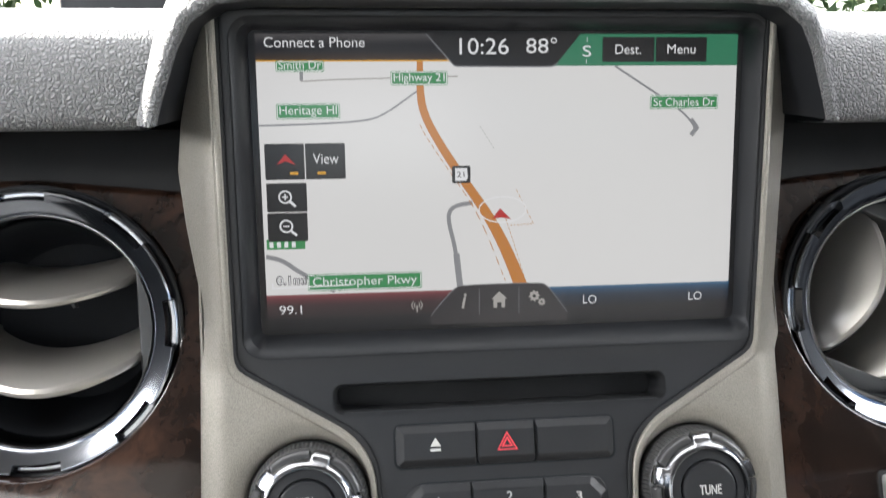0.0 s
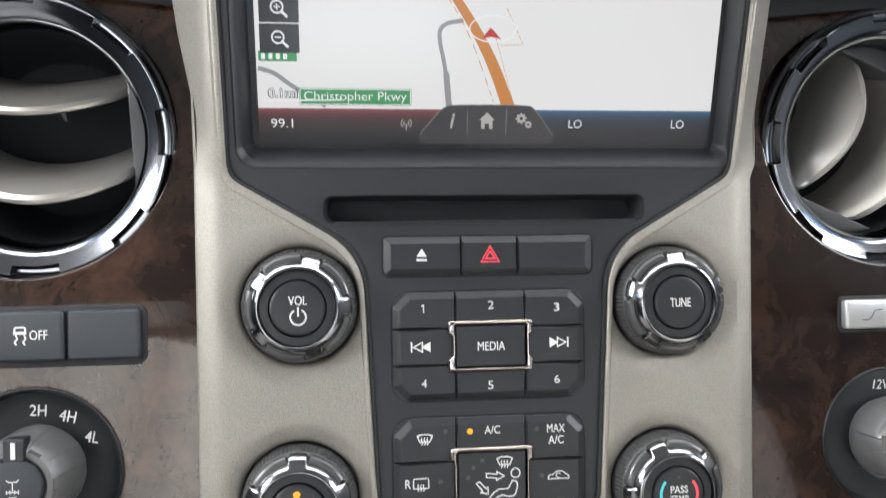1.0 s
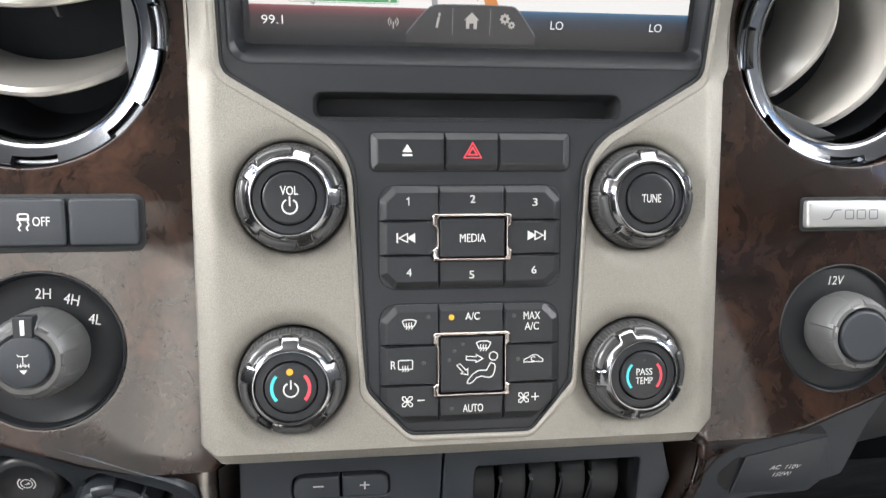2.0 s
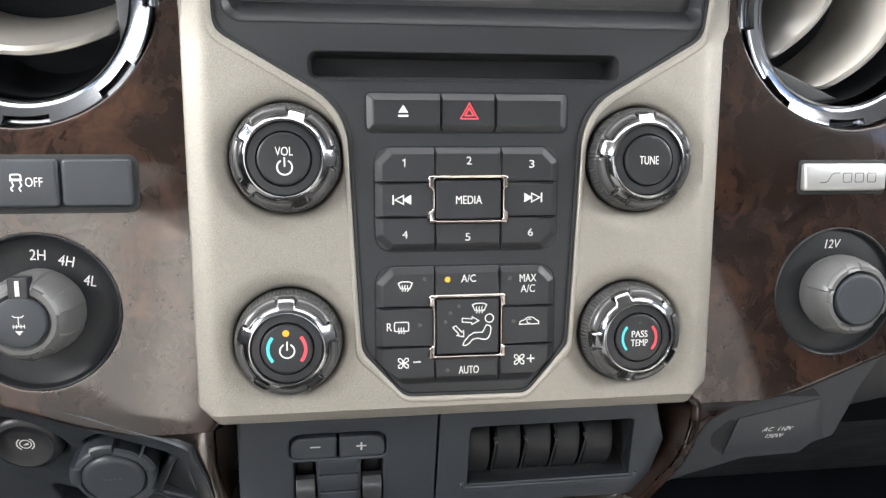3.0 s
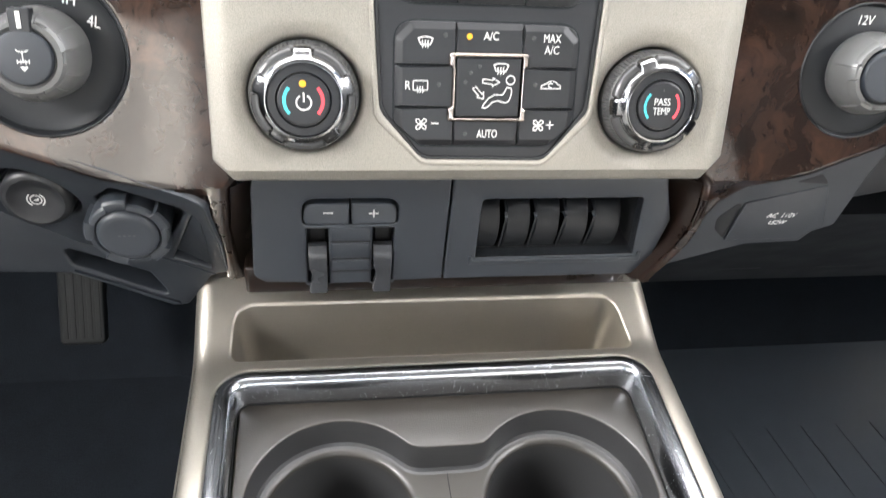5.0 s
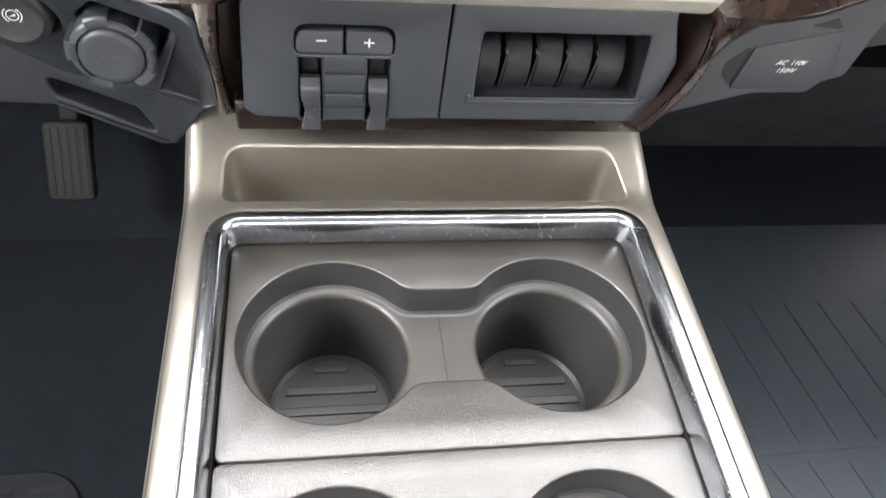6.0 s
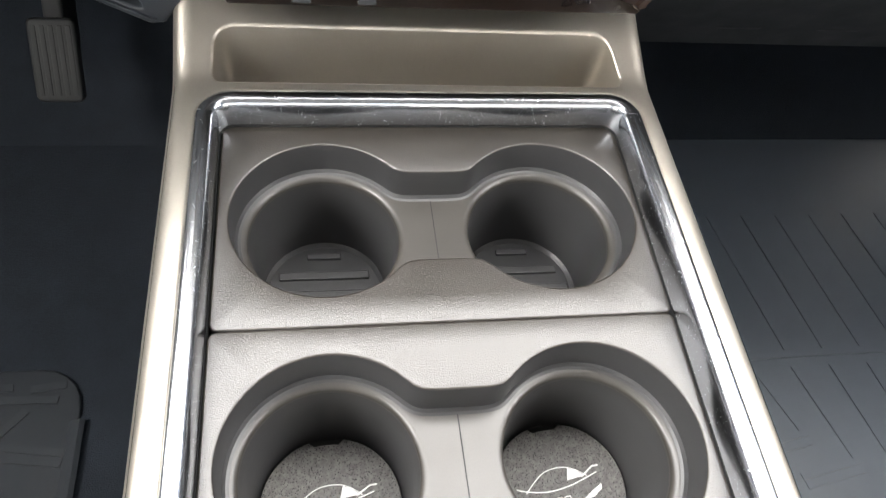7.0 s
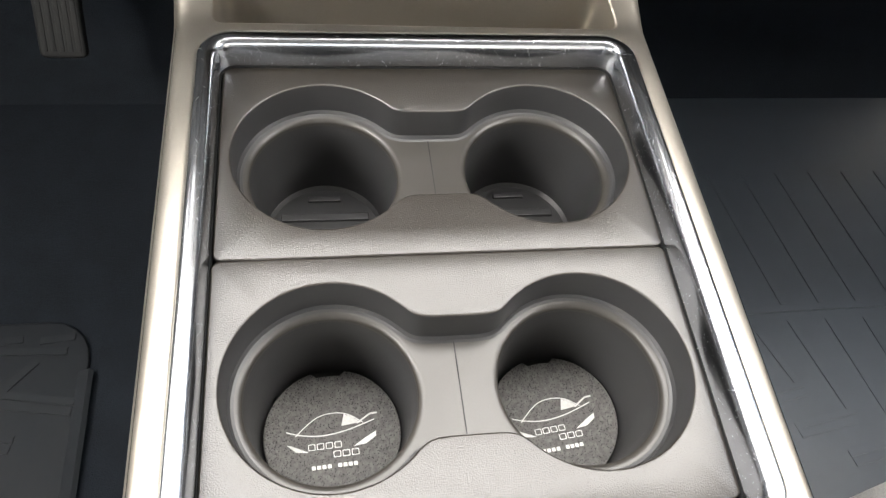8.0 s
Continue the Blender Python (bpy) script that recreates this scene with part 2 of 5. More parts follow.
SCREEN_HEADER = glow_fade("screen_header", [(0.0, (0.055, 0.026, 0.010)), (0.3, (0.010, 0.008, 0.010)), (0.62, (0.010, 0.009, 0.012)), (1.0, (0.075, 0.070, 0.070))], "Y", 43.2, 52.2)
SCREEN_FOOT = glow_fade("screen_footer", [(0.0, (0.006, 0.006, 0.008)), (0.6, (0.020, 0.017, 0.018)), (1.0, (0.040, 0.034, 0.034))], "Y", -52.2, -41.6)
SCREEN_ROSE = glow_fade("screen_rose", [(0.0, (0.026, 0.020, 0.020)), (0.55, (0.050, 0.026, 0.028)), (0.82, (0.13, 0.034, 0.038)), (1.0, (0.28, 0.085, 0.09))], "Y", -48.0, -39.3)
SCREEN_BLUE = glow_fade("screen_blue", [(0.0, (0.011, 0.012, 0.017)), (0.55, (0.020, 0.030, 0.050)), (0.82, (0.026, 0.070, 0.13)), (1.0, (0.05, 0.15, 0.27))], "Y", -47.0, -39.4)
SCREEN_AMBER = glow("screen_amber", (0.75, 0.38, 0.02), 1.0)

# ---- frames of reference, local millimetres ----
MM = 0.001
BACK, SCREEN_BACK, HINGE = 21.67, 7.37, 62.0
PANEL = pose(0, 0, FLOOR, 90 - BACK)
SCREEN = pose(0.0025, 0.0411, 0.1201 + FLOOR, 90 - SCREEN_BACK)
POD_FACE = pose(0, -0.0175, FLOOR, 90)
CONSOLE = pose(0, 0, FLOOR - 0.2217)
LOWER_LEFT = pose(-0.165, -0.0091, FLOOR - 0.114, 114, 0, -16.8) @ pose(0, 0, -0.003)
LOWER_RIGHT = pose(0, -0.0163, FLOOR, 90)
KNEE = pose(0, 0.02, FLOOR, 90)
CABIN = pose(0, 0, FLOOR)


def bent(u, v, w):
    """The stack's face leans back below the hinge line and stands more upright above it."""
    if v <= HINGE:
        return u, v, w
    d = radians(BACK - SCREEN_BACK)
    k = v - HINGE
    return u, HINGE + k * math.cos(d) - w * math.sin(d), k * math.sin(d) + w * math.cos(d)


def fascia(u, v, w):
    """The wood beside the stack lies a little behind it and leans back towards the top."""
    k = v - 5
    return u, v, w - 5.0 - (0.0 if k < 0 else k * k / 40 if k < 20 else k - 10) * 0.11


def fascia_tail(u, v, w):
    """The wood's lower tails turn down and away beside the pod."""
    k = max(0.0, -92 - v)
    u, v, w = fascia(u, max(v, -92), w)
    lean = radians(BACK + (21 if u < 0 else 0))
    w -= 0.0 if u < 0 else 5.0 * min(1.0, k / 12)
    k = k * k / 20 if k < 10 else k - 5
    return u, v - k * math.cos(lean), w - k * math.sin(lean)


# ---- shape tools ----
def rr(x0, y0, x1, y1, r=2.0, n=5):
    out = []
    for cx, cy, a in ((x1 - r, y0 + r, -90), (x1 - r, y1 - r, 0), (x0 + r, y1 - r, 90), (x0 + r, y0 + r, 180)):
        for k in range(n + 1):
            q = radians(a + 90 * k / n)
            out.append((cx + r * math.cos(q), cy + r * math.sin(q)))
    return out


def circle(cx, cy, r, n=48):
    return [(cx + r * math.cos(2 * math.pi * k / n), cy + r * math.sin(2 * math.pi * k / n)) for k in range(n)]


def arc(cx, cy, r, a0, a1, n=16):
    return [(cx + r * math.cos(radians(a0 + (a1 - a0) * k / n)), cy + r * math.sin(radians(a0 + (a1 - a0) * k / n))) for k in range(n + 1)]


def fillet(pts, n=6):
    """Points (x, y, radius): a closed outline with rounded corners."""
    out, m = [], len(pts)
    for k in range(m):
        p0, p1, p2 = Vector(pts[k - 1][:2]), Vector(pts[k][:2]), Vector(pts[(k + 1) % m][:2])
        r = pts[k][2]
        if r <= 0:
            out.append(tuple(p1))
            continue
        d0, d1 = (p0 - p1).normalized(), (p2 - p1).normalized()
        ang = d0.angle(d1)
        cut = min(r / math.tan(ang / 2), (p0 - p1).length * 0.48, (p2 - p1).length * 0.48)
        a, b = p1 + d0 * cut, p1 + d1 * cut
        for i in range(n + 1):
            s = i / n
            out.append(tuple(a * (1 - s) ** 2 + p1 * 2 * s * (1 - s) + b * s ** 2))
    return out


def area2(ring):
    return sum(a[0] * b[1] - b[0] * a[1] for a, b in zip(ring, ring[1:] + ring[:1]))


def offset(ring, d):
    out, m = [], len(ring)
    for k in range(m):
        a, p, b = Vector(ring[k - 1]), Vector(ring[k]), Vector(ring[(k + 1) % m])
        e0, e1 = (p - a), (b - p)
        if e0.length < 1e-6 or e1.length < 1e-6:
            e0 = e1 = (b - a)
        e0, e1 = e0.normalized(), e1.normalized()
        n0, n1 = Vector((-e0.y, e0.x)), Vector((-e1.y, e1.x))
        out.append(tuple(p + (n0 + n1) * (d / max(0.35, 1 + n0.dot(n1)))))
    return out


def inside(p, ring):
    hit, j = False, len(ring) - 1
    for i in range(len(ring)):
        (xi, yi), (xj, yj) = ring[i], ring[j]
        if (yi > p[1]) != (yj > p[1]) and p[0] < (xj - xi) * (p[1] - yi) / (yj - yi) + xi:
            hit = not hit
        j = i
    return hit


def tri_fill(rings, grid=0):
    from mathutils.geometry import delaunay_2d_cdt
    verts, edges = [], []
    for r in rings:
        base = len(verts)
        verts += [Vector(p) for p in r]
        edges += [(base + k, base + (k + 1) % len(r)) for k in range(len(r))]
    if grid:
        xs, ys = [p[0] for p in rings[0]], [p[1] for p in rings[0]]
        x = min(xs) + grid / 2
        while x < max(xs):
            y = min(ys) + grid / 2
            while y < max(ys):
                if inside((x, y), rings[0]) and not any(inside((x, y), h) for h in rings[1:]):
                    verts.append(Vector((x, y)))
                y += grid
            x += grid
    vs, _, fs, *_ = delaunay_2d_cdt(verts, edges, [], 0, 1e-5)
    keep = []
    for f in fs:
        c = sum((vs[i] for i in f), Vector((0, 0))) / len(f)
        if inside(c, rings[0]) and not any(inside(c, h) for h in rings[1:]):
            keep.append(f)
    return [tuple(v) for v in vs], keep


def plate(outer, holes=(), z0=0.0, z1=2.0, bev=0.6, edge=None, warp=None, grid=0, seg=3, bm=None, floor=False, guard=0.0):
    """A slab from an outline with holes, its upper edges rounded by bev; edge: (inset, drop) steps for the outer edge instead; guard: a flat margin inside the rounding."""
    bm = bm or bmesh.new()
    outer = list(outer) if area2(outer) > 0 else list(reversed(outer))
    holes = [list(h) if area2(h) < 0 else list(reversed(h)) for h in holes]
    f = warp or (lambda u, v, w: (u, v, w))

    def put(ring, z):
        return [bm.verts.new([c * MM for c in f(p[0], p[1], z)]) for p in ring]

    tops = []
    for k, ring in enumerate([outer] + holes):
        steps = edge if (k == 0 and edge) else [(bev * (1 - math.cos(math.pi / 2 * i / seg)), bev * (1 - math.sin(math.pi / 2 * i / seg))) for i in range(seg + 1)] if bev > 0 else [(0, 0)]
        if guard:
            steps = list(steps) + [(steps[-1][0] + guard, steps[-1][1])]
        last = put(ring, z0)
        cur = ring
        for inset, drop in steps:
            cur = offset(ring, inset) if inset > 0 else ring
            row = put(cur, z1 - drop)
            for i in range(len(ring)):
                j = (i + 1) % len(ring)
                bm.faces.new((last[i], last[j], row[j], row[i]))
            last = row
        tops.append(cur)
    vs, fs = tri_fill(tops, grid)
    made = [bm.verts.new([c * MM for c in f(p[0], p[1], z1)]) for p in vs]
    for t3 in fs:
        bm.faces.new([made[i] for i in t3])
    if floor:
        vs, fs = tri_fill([outer] + holes, 0)
        made = [bm.verts.new([c * MM for c in f(p[0], p[1], z0)]) for p in vs]
        for t3 in fs:
            bm.faces.new([made[i] for i in reversed(t3)])
    bmesh.ops.remove_doubles(bm, verts=bm.verts, dist=1e-6)
    return bm


def loft(rings, closed=True, cap0=False, cap1=False, bm=None):
    """Rings of 3D points in millimetres, skinned in order."""
    bm = bm or bmesh.new()
    rows = [[bm.verts.new([c * MM for c in p]) for p in r] for r in rings]
    n = len(rows[0])
    for a, b in zip(rows, rows[1:]):
        for i in range(n if closed else n - 1):
            j = (i + 1) % n
            bm.faces.new((a[i], a[j], b[j], b[i]))
    if cap0:
        bm.faces.new(list(reversed(rows[0])))
    if cap1:
        bm.faces.new(rows[-1])
    return bm


def lathe(profile, cx=0.0, cy=0.0, n=64, shape=None, cap0=False, cap1=True, bm=None):
    """(radius, height) steps turned about an upright axis; shape(r, z, angle) may change the radius."""
    rings = []
    for r, z in profile:
        ring = []
        for k in range(n):
            a = 2 * math.pi * k / n
            q = shape(r, z, a) if shape else r
            ring.append((cx + q * math.cos(a), cy + q * math.sin(a), z))
        rings.append(ring)
    return loft(rings, True, cap0, cap1, bm)


def stroke(pts, width, z=0.0, closed=False, height=0.0, bm=None, warp=None):
    """A ribbon along a line, or a low bar when it has a height."""
    bm = bm or bmesh.new()
    f = warp or (lambda u, v, w: (u, v, w))
    n = len(pts)
    left, right = [], []
    for k in range(n):
        p = Vector(pts[k])
        a = Vector(pts[k - 1]) if (k or closed) else p
        b = Vector(pts[(k + 1) % n]) if (k < n - 1 or closed) else p
        e0, e1 = (p - a), (b - p)
        e0 = e0.normalized() if e0.length > 1e-9 else e1.normalized()
        e1 = e1.normalized() if e1.length > 1e-9 else e0
        n0, n1 = Vector((-e0.y, e0.x)), Vector((-e1.y, e1.x))
        m = (n0 + n1) * (width / 2 / max(0.4, 1 + n0.dot(n1)))
        left.append(p + m)
        right.append(p - m)
    top = z + height
    L = [bm.verts.new([c * MM for c in f(p.x, p.y, top)]) for p in left]
    R = [bm.verts.new([c * MM for c in f(p.x, p.y, top)]) for p in right]
    pairs = [(k, (k + 1) % n) for k in range(n if closed else n - 1)]
    for i, j in pairs:
        bm.faces.new((R[i], R[j], L[j], L[i]))
    if height:
        L0 = [bm.verts.new([c * MM for c in f(p.x, p.y, z)]) for p in left]
        R0 = [bm.verts.new([c * MM for c in f(p.x, p.y, z)]) for p in right]
        for i, j in pairs:
            bm.faces.new((L[i], L[j], L0[j], L0[i]))
            bm.faces.new((R0[i], R0[j], R[j], R[i]))
        if not closed:
            bm.faces.new((L0[0], R0[0], R[0], L[0]))
            bm.faces.new((R0[-1], L0[-1], L[-1], R[-1]))
    return bm


def flat(ring, z=0.0, holes=(), bm=None):
    bm = bm or bmesh.new()
    vs, fs = tri_fill([list(ring)] + [list(h) for h in holes])
    made = [bm.verts.new((p[0] * MM, p[1] * MM, z * MM)) for p in vs]
    for t3 in fs:
        face = bm.faces.new([made[i] for i in t3])
        if face.normal.z < 0:
            face.normal_flip()
    return bm


def block(x0, y0, z0, x1, y1, z1, bevel=0.0, bm=None):
    out = bm or bmesh.new()
    one = bmesh.ops.create_cube(out, size=1.0)
    bmesh.ops.transform(out, verts=one["verts"], matrix=Matrix.LocRotScale(((x0 + x1) / 2 * MM, (y0 + y1) / 2 * MM, (z0 + z1) / 2 * MM), None, ((x1 - x0) * MM, (y1 - y0) * MM, (z1 - z0) * MM)))
    if bevel:
        es = list({e for v in one["verts"] for e in v.link_edges})
        bmesh.ops.bevel(out, geom=es, offset=bevel * MM, segments=3, profile=0.5, affect="EDGES")
    return out


def place_mesh(name, bm, material, smooth=32):
    me = bpy.data.meshes.new(name)
    bm.normal_update()
    bm.to_mesh(me)
    bm.free()
    me.materials.append(material)
    me.polygons.foreach_set("use_smooth", [True] * len(me.polygons))
    me.set_sharp_from_angle(angle=radians(smooth))
    return me


def part(name, bm, material, parent, label="", smooth=32):
    ob = new(name, place_mesh(name, bm, material, smooth))
    ob.parent = parent
    if label:
        tagged(ob, label)
    return ob


def thing(name, m, label, category, group="", kind=""):
    ob = new(name)
    ob.empty_display_size = 0.01
    ob.matrix_basis = m
    return tagged(ob, label, category, group, kind)


def single(name, bm, material, m, label, category, group="", kind="", smooth=32):
    ob = new(name, place_mesh(name, bm, material, smooth))
    ob.matrix_basis = m
    return tagged(ob, label, category, group, kind)


def letters(text, u, v, cap, width, z, material, parent, name="lettering", bold=0.0, slant=0.0, turn=0.0):
    """Words centred at (u, v), with that height and width in millimetres."""
    cu = bpy.data.curves.new(name, "FONT")
    cu.body, cu.size, cu.offset, cu.shear = text, 1.0, bold, slant
    cu.resolution_u = 4
    tmp = bpy.data.objects.new(name, cu)
    scene.collection.objects.link(tmp)
    bpy.context.view_layer.update()
    me = bpy.data.meshes.new_from_object(tmp.evaluated_get(bpy.context.evaluated_depsgraph_get()))
    bpy.data.objects.remove(tmp)
    bpy.data.curves.remove(cu)
    co = np.array([p.co for p in me.vertices])
    lo, hi = co.min(0), co.max(0)
    sx, sy = width / (hi[0] - lo[0]), cap / (hi[1] - lo[1])
    q = radians(turn)
    for p in me.vertices:
        x, y = (p.co.x - (lo[0] + hi[0]) / 2) * sx, (p.co.y - (lo[1] + hi[1]) / 2) * sy
        p.co = ((u + x * math.cos(q) - y * math.sin(q)) * MM, (v + x * math.sin(q) + y * math.cos(q)) * MM, z * MM)
    if material is WHITE:   # the print is a little bolder than the face
        bm = bmesh.new()
        bm.from_mesh(me)
        first = len(bm.verts)
        bm.from_mesh(me)
        bm.verts.ensure_lookup_table()
        for k, p in enumerate(bm.verts):
            p.co.x += (-0.035 if k < first else 0.035) * MM
            p.co.z += (0.0 if k < first else 0.02) * MM
        bm.to_mesh(me)
        bm.free()
    me.name = name
    me.materials.clear()
    me.materials.append(material)
    ob = new(name, me)
    ob.parent = parent
    return ob


# ---- centre stack: silver surround and black plate ----
def stack_inner(top, grow=0.0):
    g = grow
    return fillet([(-95.0 - g, top, 0), (-94.5 - g, 63 - g, 9), (-46.5 - g, 35 - g, 26), (-42.3 - g, -60 - g, 9), (-25.5, -79 - g, 7),
                   (24.5, -79.6 - g, 7), (41.0 + g, -60 - g, 9), (45.5 + g, 34.5 - g, 26), (94.3 + g, 63 - g, 9), (95.5 + g, top, 0)], 8)


stack = thing("center_stack", PANEL, "silver-painted dashboard centre stack with black control plate", "dashboard panel")
inner = stack_inner(186)
ring = [(-99, 186), (-104, 171), (-110.5, 152), (-113.7, 132), (-111.3, 112), (-107.4, 92), (-107.0, 66), (-107, 62), (-106.5, -80), (-98.5, -88.5), (95.5, -88.8), (104, -78.5), (105, 62), (108.0, 67), (109.4, 86), (110.7, 108), (112.2, 131), (113, 150), (110, 186)]
outline = fillet([(x, y, 0 if y > 180 else 9 if 68 < y else 3) for x, y in ring], 4) + [(p[0], p[1]) for p in reversed(inner)]
outline = [(p[0], p[1]) for p in outline]


def surround(u, v, w):
    """The silver surround falls away towards its outer edges."""
    side = max(0.0, abs(u + 1) - 98.0)
    drop = side * (0.42 if v < HINGE else 0.42 + min(1.0, (v - HINGE) / 20) * 0.7) + max(0.0, -83.5 - v) * 0.7
    for x, y in KNOBS:
        k = min(1.0, max(0.0, (29.5 - math.hypot(u - x, v - y)) / 8))
        drop += 1.9 * k * k * (3 - 2 * k)
    return bent(u, v, w - drop)


KNOBS = ((-69.9, 16.2), (69.4, 15.2), (-70.8, -54.9), (68.0, -55.6))
part("silver_surround", plate(outline, [circle(x, y, 21.5, 72) for x, y in KNOBS], -9, 1.4, 2.0, edge=[(0, 0.8), (0.2, 0.3), (0.8, 0)], warp=surround, grid=2.6, seg=5, guard=0.5), SILVER, stack, "sparkling warm silver paint")
part("inner_lip", plate(stack_inner(186, 2.6), [stack_inner(185.9, 0.6)], -1, 1.7, 0.7, warp=bent), SILVER, stack, "thin raised silver lip")
part("gasket", plate(stack_inner(186, 0.4), [stack_inner(185.9, -0.9)], -4, 1.0, 0.3, warp=bent), GAP, stack)
rim = rr(-91.0, 66.6, 95.8, 182.5, 7)
part("control_plate", plate(stack_inner(185.5, -0.5), [rim, rr(-60.6, 46.3, 60.2, 55.8, 3)], -6, 0.0, 0.7, warp=bent, grid=7), BLACK, stack, "satin black plastic plate")

slot = thing("disc_slot", PANEL, "wide black disc slot in the centre stack", "disc slot")
x0, y0, x1, y1 = -60.6, 46.3, 60.2, 55.8
part("slot_recess", loft([[(p[0], p[1], z) for p in rr(x0 + i, y0 + i, x1 - i, y1 - i, 3 - i * 0.4)] for i, z in ((0, 0.1), (0.5, -1.5), (0.9, -14))], True, False, True), GAP, slot)
part("slot_lip", stroke([(-57, 46.0), (57, 46.0)], 0.7, -0.1, height=0.35), BUTTON, slot)


# ---- display ----
screen = thing("navigation_display", SCREEN, "lit navigation touchscreen showing a road map, deep in a black bezel", "display")
lay = [((-93.5, -59.9, 93.2, 56.2), 7, 10.2), ((-91.5, -57.6, 91.5, 55.0), 6, 8.5), ((-89.3, -54.6, 89.4, 53.6), 3, 2.0), ((-88.9, -54.0, 89.0, 53.4), 2.5, 0.2)]
part("bezel", loft([[(p[0], p[1], z) for p in rr(*q, r)] for q, r, z in lay]), BLACK, screen, "satin black sloping bezel")
part("glass", flat(rr(-89.5, -54.6, 89.5, 54, 2), 0.0), glow("dark_glass", (0.002, 0.002, 0.003), 1.0), screen)
W, H = 87.0, 52.25
part("map_picture", flat([(-86.5, -H), (W, -H), (W, H), (-86.5, H)], 0.10), SCREEN_MAP, screen, "pale lit road map")
part("header_bar", flat([(-86.5, 43.2), (-20, 43.2), (-20, H), (-86.5, H)], 0.20), SCREEN_HEADER, screen)
part("header_line", stroke([(-86.5, 43.0), (-19, 43.0)], 0.5, 0.3), SCREEN_AMBER, screen)
part("compass_band", flat([(12, 41.1), (W, 41.1), (W, H), (12, H)], 0.20), SCREEN_TEAL, screen, "green header band")
clock_tab = fillet([(-27.5, H, 0), (-17.5, 41.0, 3), (18.5, 40.8, 4), (28.0, H, 0)], 6)
part("clock_tab", flat(clock_tab, 0.35), SCREEN_DARK, screen)
part("tab_edge", stroke(clock_tab[:-1], 0.45, 0.40), SCREEN_GREY, screen)
letters("Connect a Phone", -66.2, 49.3, 3.5, 34.5, 0.45, SCREEN_WHITE, screen)
letters("10:26", -6.9, 47.9, 5.6, 17.6, 0.45, SCREEN_WHITE, screen)
letters("88°", 13.8, 48.2, 5.4, 11.2, 0.45, SCREEN_WHITE, screen)
letters("S", 30.4, 46.2, 3.9, 3.2, 0.45, SCREEN_WHITE, screen)
part("compass_tick", stroke([(30.4, 49.4), (30.4, 51.0)], 0.25, 0.45), SCREEN_WHITE, screen)
part("compass_tick", stroke([(30.2, 43.2), (30.2, 41.9)], 0.25, 0.45), SCREEN_WHITE, screen)


def soft_key(x0, y0, x1, y1):
    return part("soft_key", flat(rr(x0, y0, x1, y1, 0.4, 2), 0.45), SCREEN_DARK, screen)


soft_key(36.1, 42.4, 55.4, 51.1)
soft_key(55.9, 42.4, 75.1, 51.1)
letters("Dest.", 45.6, 46.8, 3.4, 9.6, 0.6, SCREEN_WHITE, screen)
letters("Menu", 65.5, 46.9, 3.3, 10.6, 0.6, SCREEN_WHITE, screen)


def map_line(pts, width, material, z=0.2, name="map_road"):
    return part(name, stroke(pts, width, z), material, screen)


def smooth_line(pts, times=2):
    for _ in range(times):
        out = [pts[0]]
        for a, b in zip(pts, pts[1:]):
            out += [(a[0] * 0.75 + b[0] * 0.25, a[1] * 0.75 + b[1] * 0.25), (a[0] * 0.25 + b[0] * 0.75, a[1] * 0.25 + b[1] * 0.75)]
        pts = out + [pts[-1]]
    return pts


highway = smooth_line([(-29.8, 43.0), (-30.0, 33.5), (-29.0, 25.0), (-23.8, 14.9), (-15.7, 2.3), (-6.5, -10.8), (0.5, -23.8), (6.2, -38.0)])
hw_bm = bmesh.new()
n = len(highway)
for k in range(n - 1):
    (ax, ay), (bx, by) = highway[k], highway[k + 1]
    wa, wb = 2.0 + 3.4 * k / n, 2.0 + 3.4 * (k + 1) / n
    q = [hw_bm.verts.new((x * MM, y * MM, 0.26 * MM)) for x, y in ((ax - wa / 2, ay), (ax + wa / 2, ay), (bx + wb / 2, by), (bx - wb / 2, by))]
    hw_bm.faces.new(list(reversed(q)))
part("map_highway", hw_bm, SCREEN_ORANGE, screen, "orange highway line")
map_line(smooth_line([(-86.3, 21.0), (-66, 21.4), (-49, 22.3), (-42.5, 24.5), (-31.0, 32.5)]), 0.65, SCREEN_ROAD)
map_line([(-71.1, 40), (-71.2, 36.1), (-58, 36.7), (-16.4, 37.6)], 0.5, SCREEN_THIN)
map_line([(-71.1, 39.8), (-71.2, 36.3)], 1.2, SCREEN_ROAD, 0.24)
map_line(smooth_line([(40.9, 41.0), (56.4, 31.3), (66.2, 25.1), (72.2, 18.8), (70.4, 16.2)], 1), 0.75, SCREEN_ROAD)
map_line([(70.0, 21.8), (72.4, 18.6), (70.2, 15.9)], 1.7, SCREEN_ROAD, 0.24)
map_line(smooth_line([(-11.5, -7.4), (-17.5, -8.2), (-20.3, -10.5), (-20.2, -15.0), (-18.4, -22), (-17.2, -30), (-16.2, -38)]), 1.5, SCREEN_ROAD)
map_line([(-17.6, -26), (-17.2, -30), (-16.4, -38)], 2.3, SCREEN_ROAD, 0.22)
map_line(smooth_line([(-86, -25.2), (-80.3, -26.6), (-74.5, -31.2), (-62, -38.5)]), 1.6, SCREEN_ROAD)
dashes = smooth_line([(-31.0, 31), (-31.2, 22.0), (-25.5, 12.5), (-18.8, 2.7), (-9, -12), (0.7, -37)])
for k in range(6, len(dashes) - 1, 1):
    (ax, ay), (bx, by) = dashes[k], dashes[k + 1]
    map_line([(ax, ay), (ax + (bx - ax) * 0.6, ay + (by - ay) * 0.6)], 0.3, SCREEN_ORANGE, 0.3, "map_boundary")
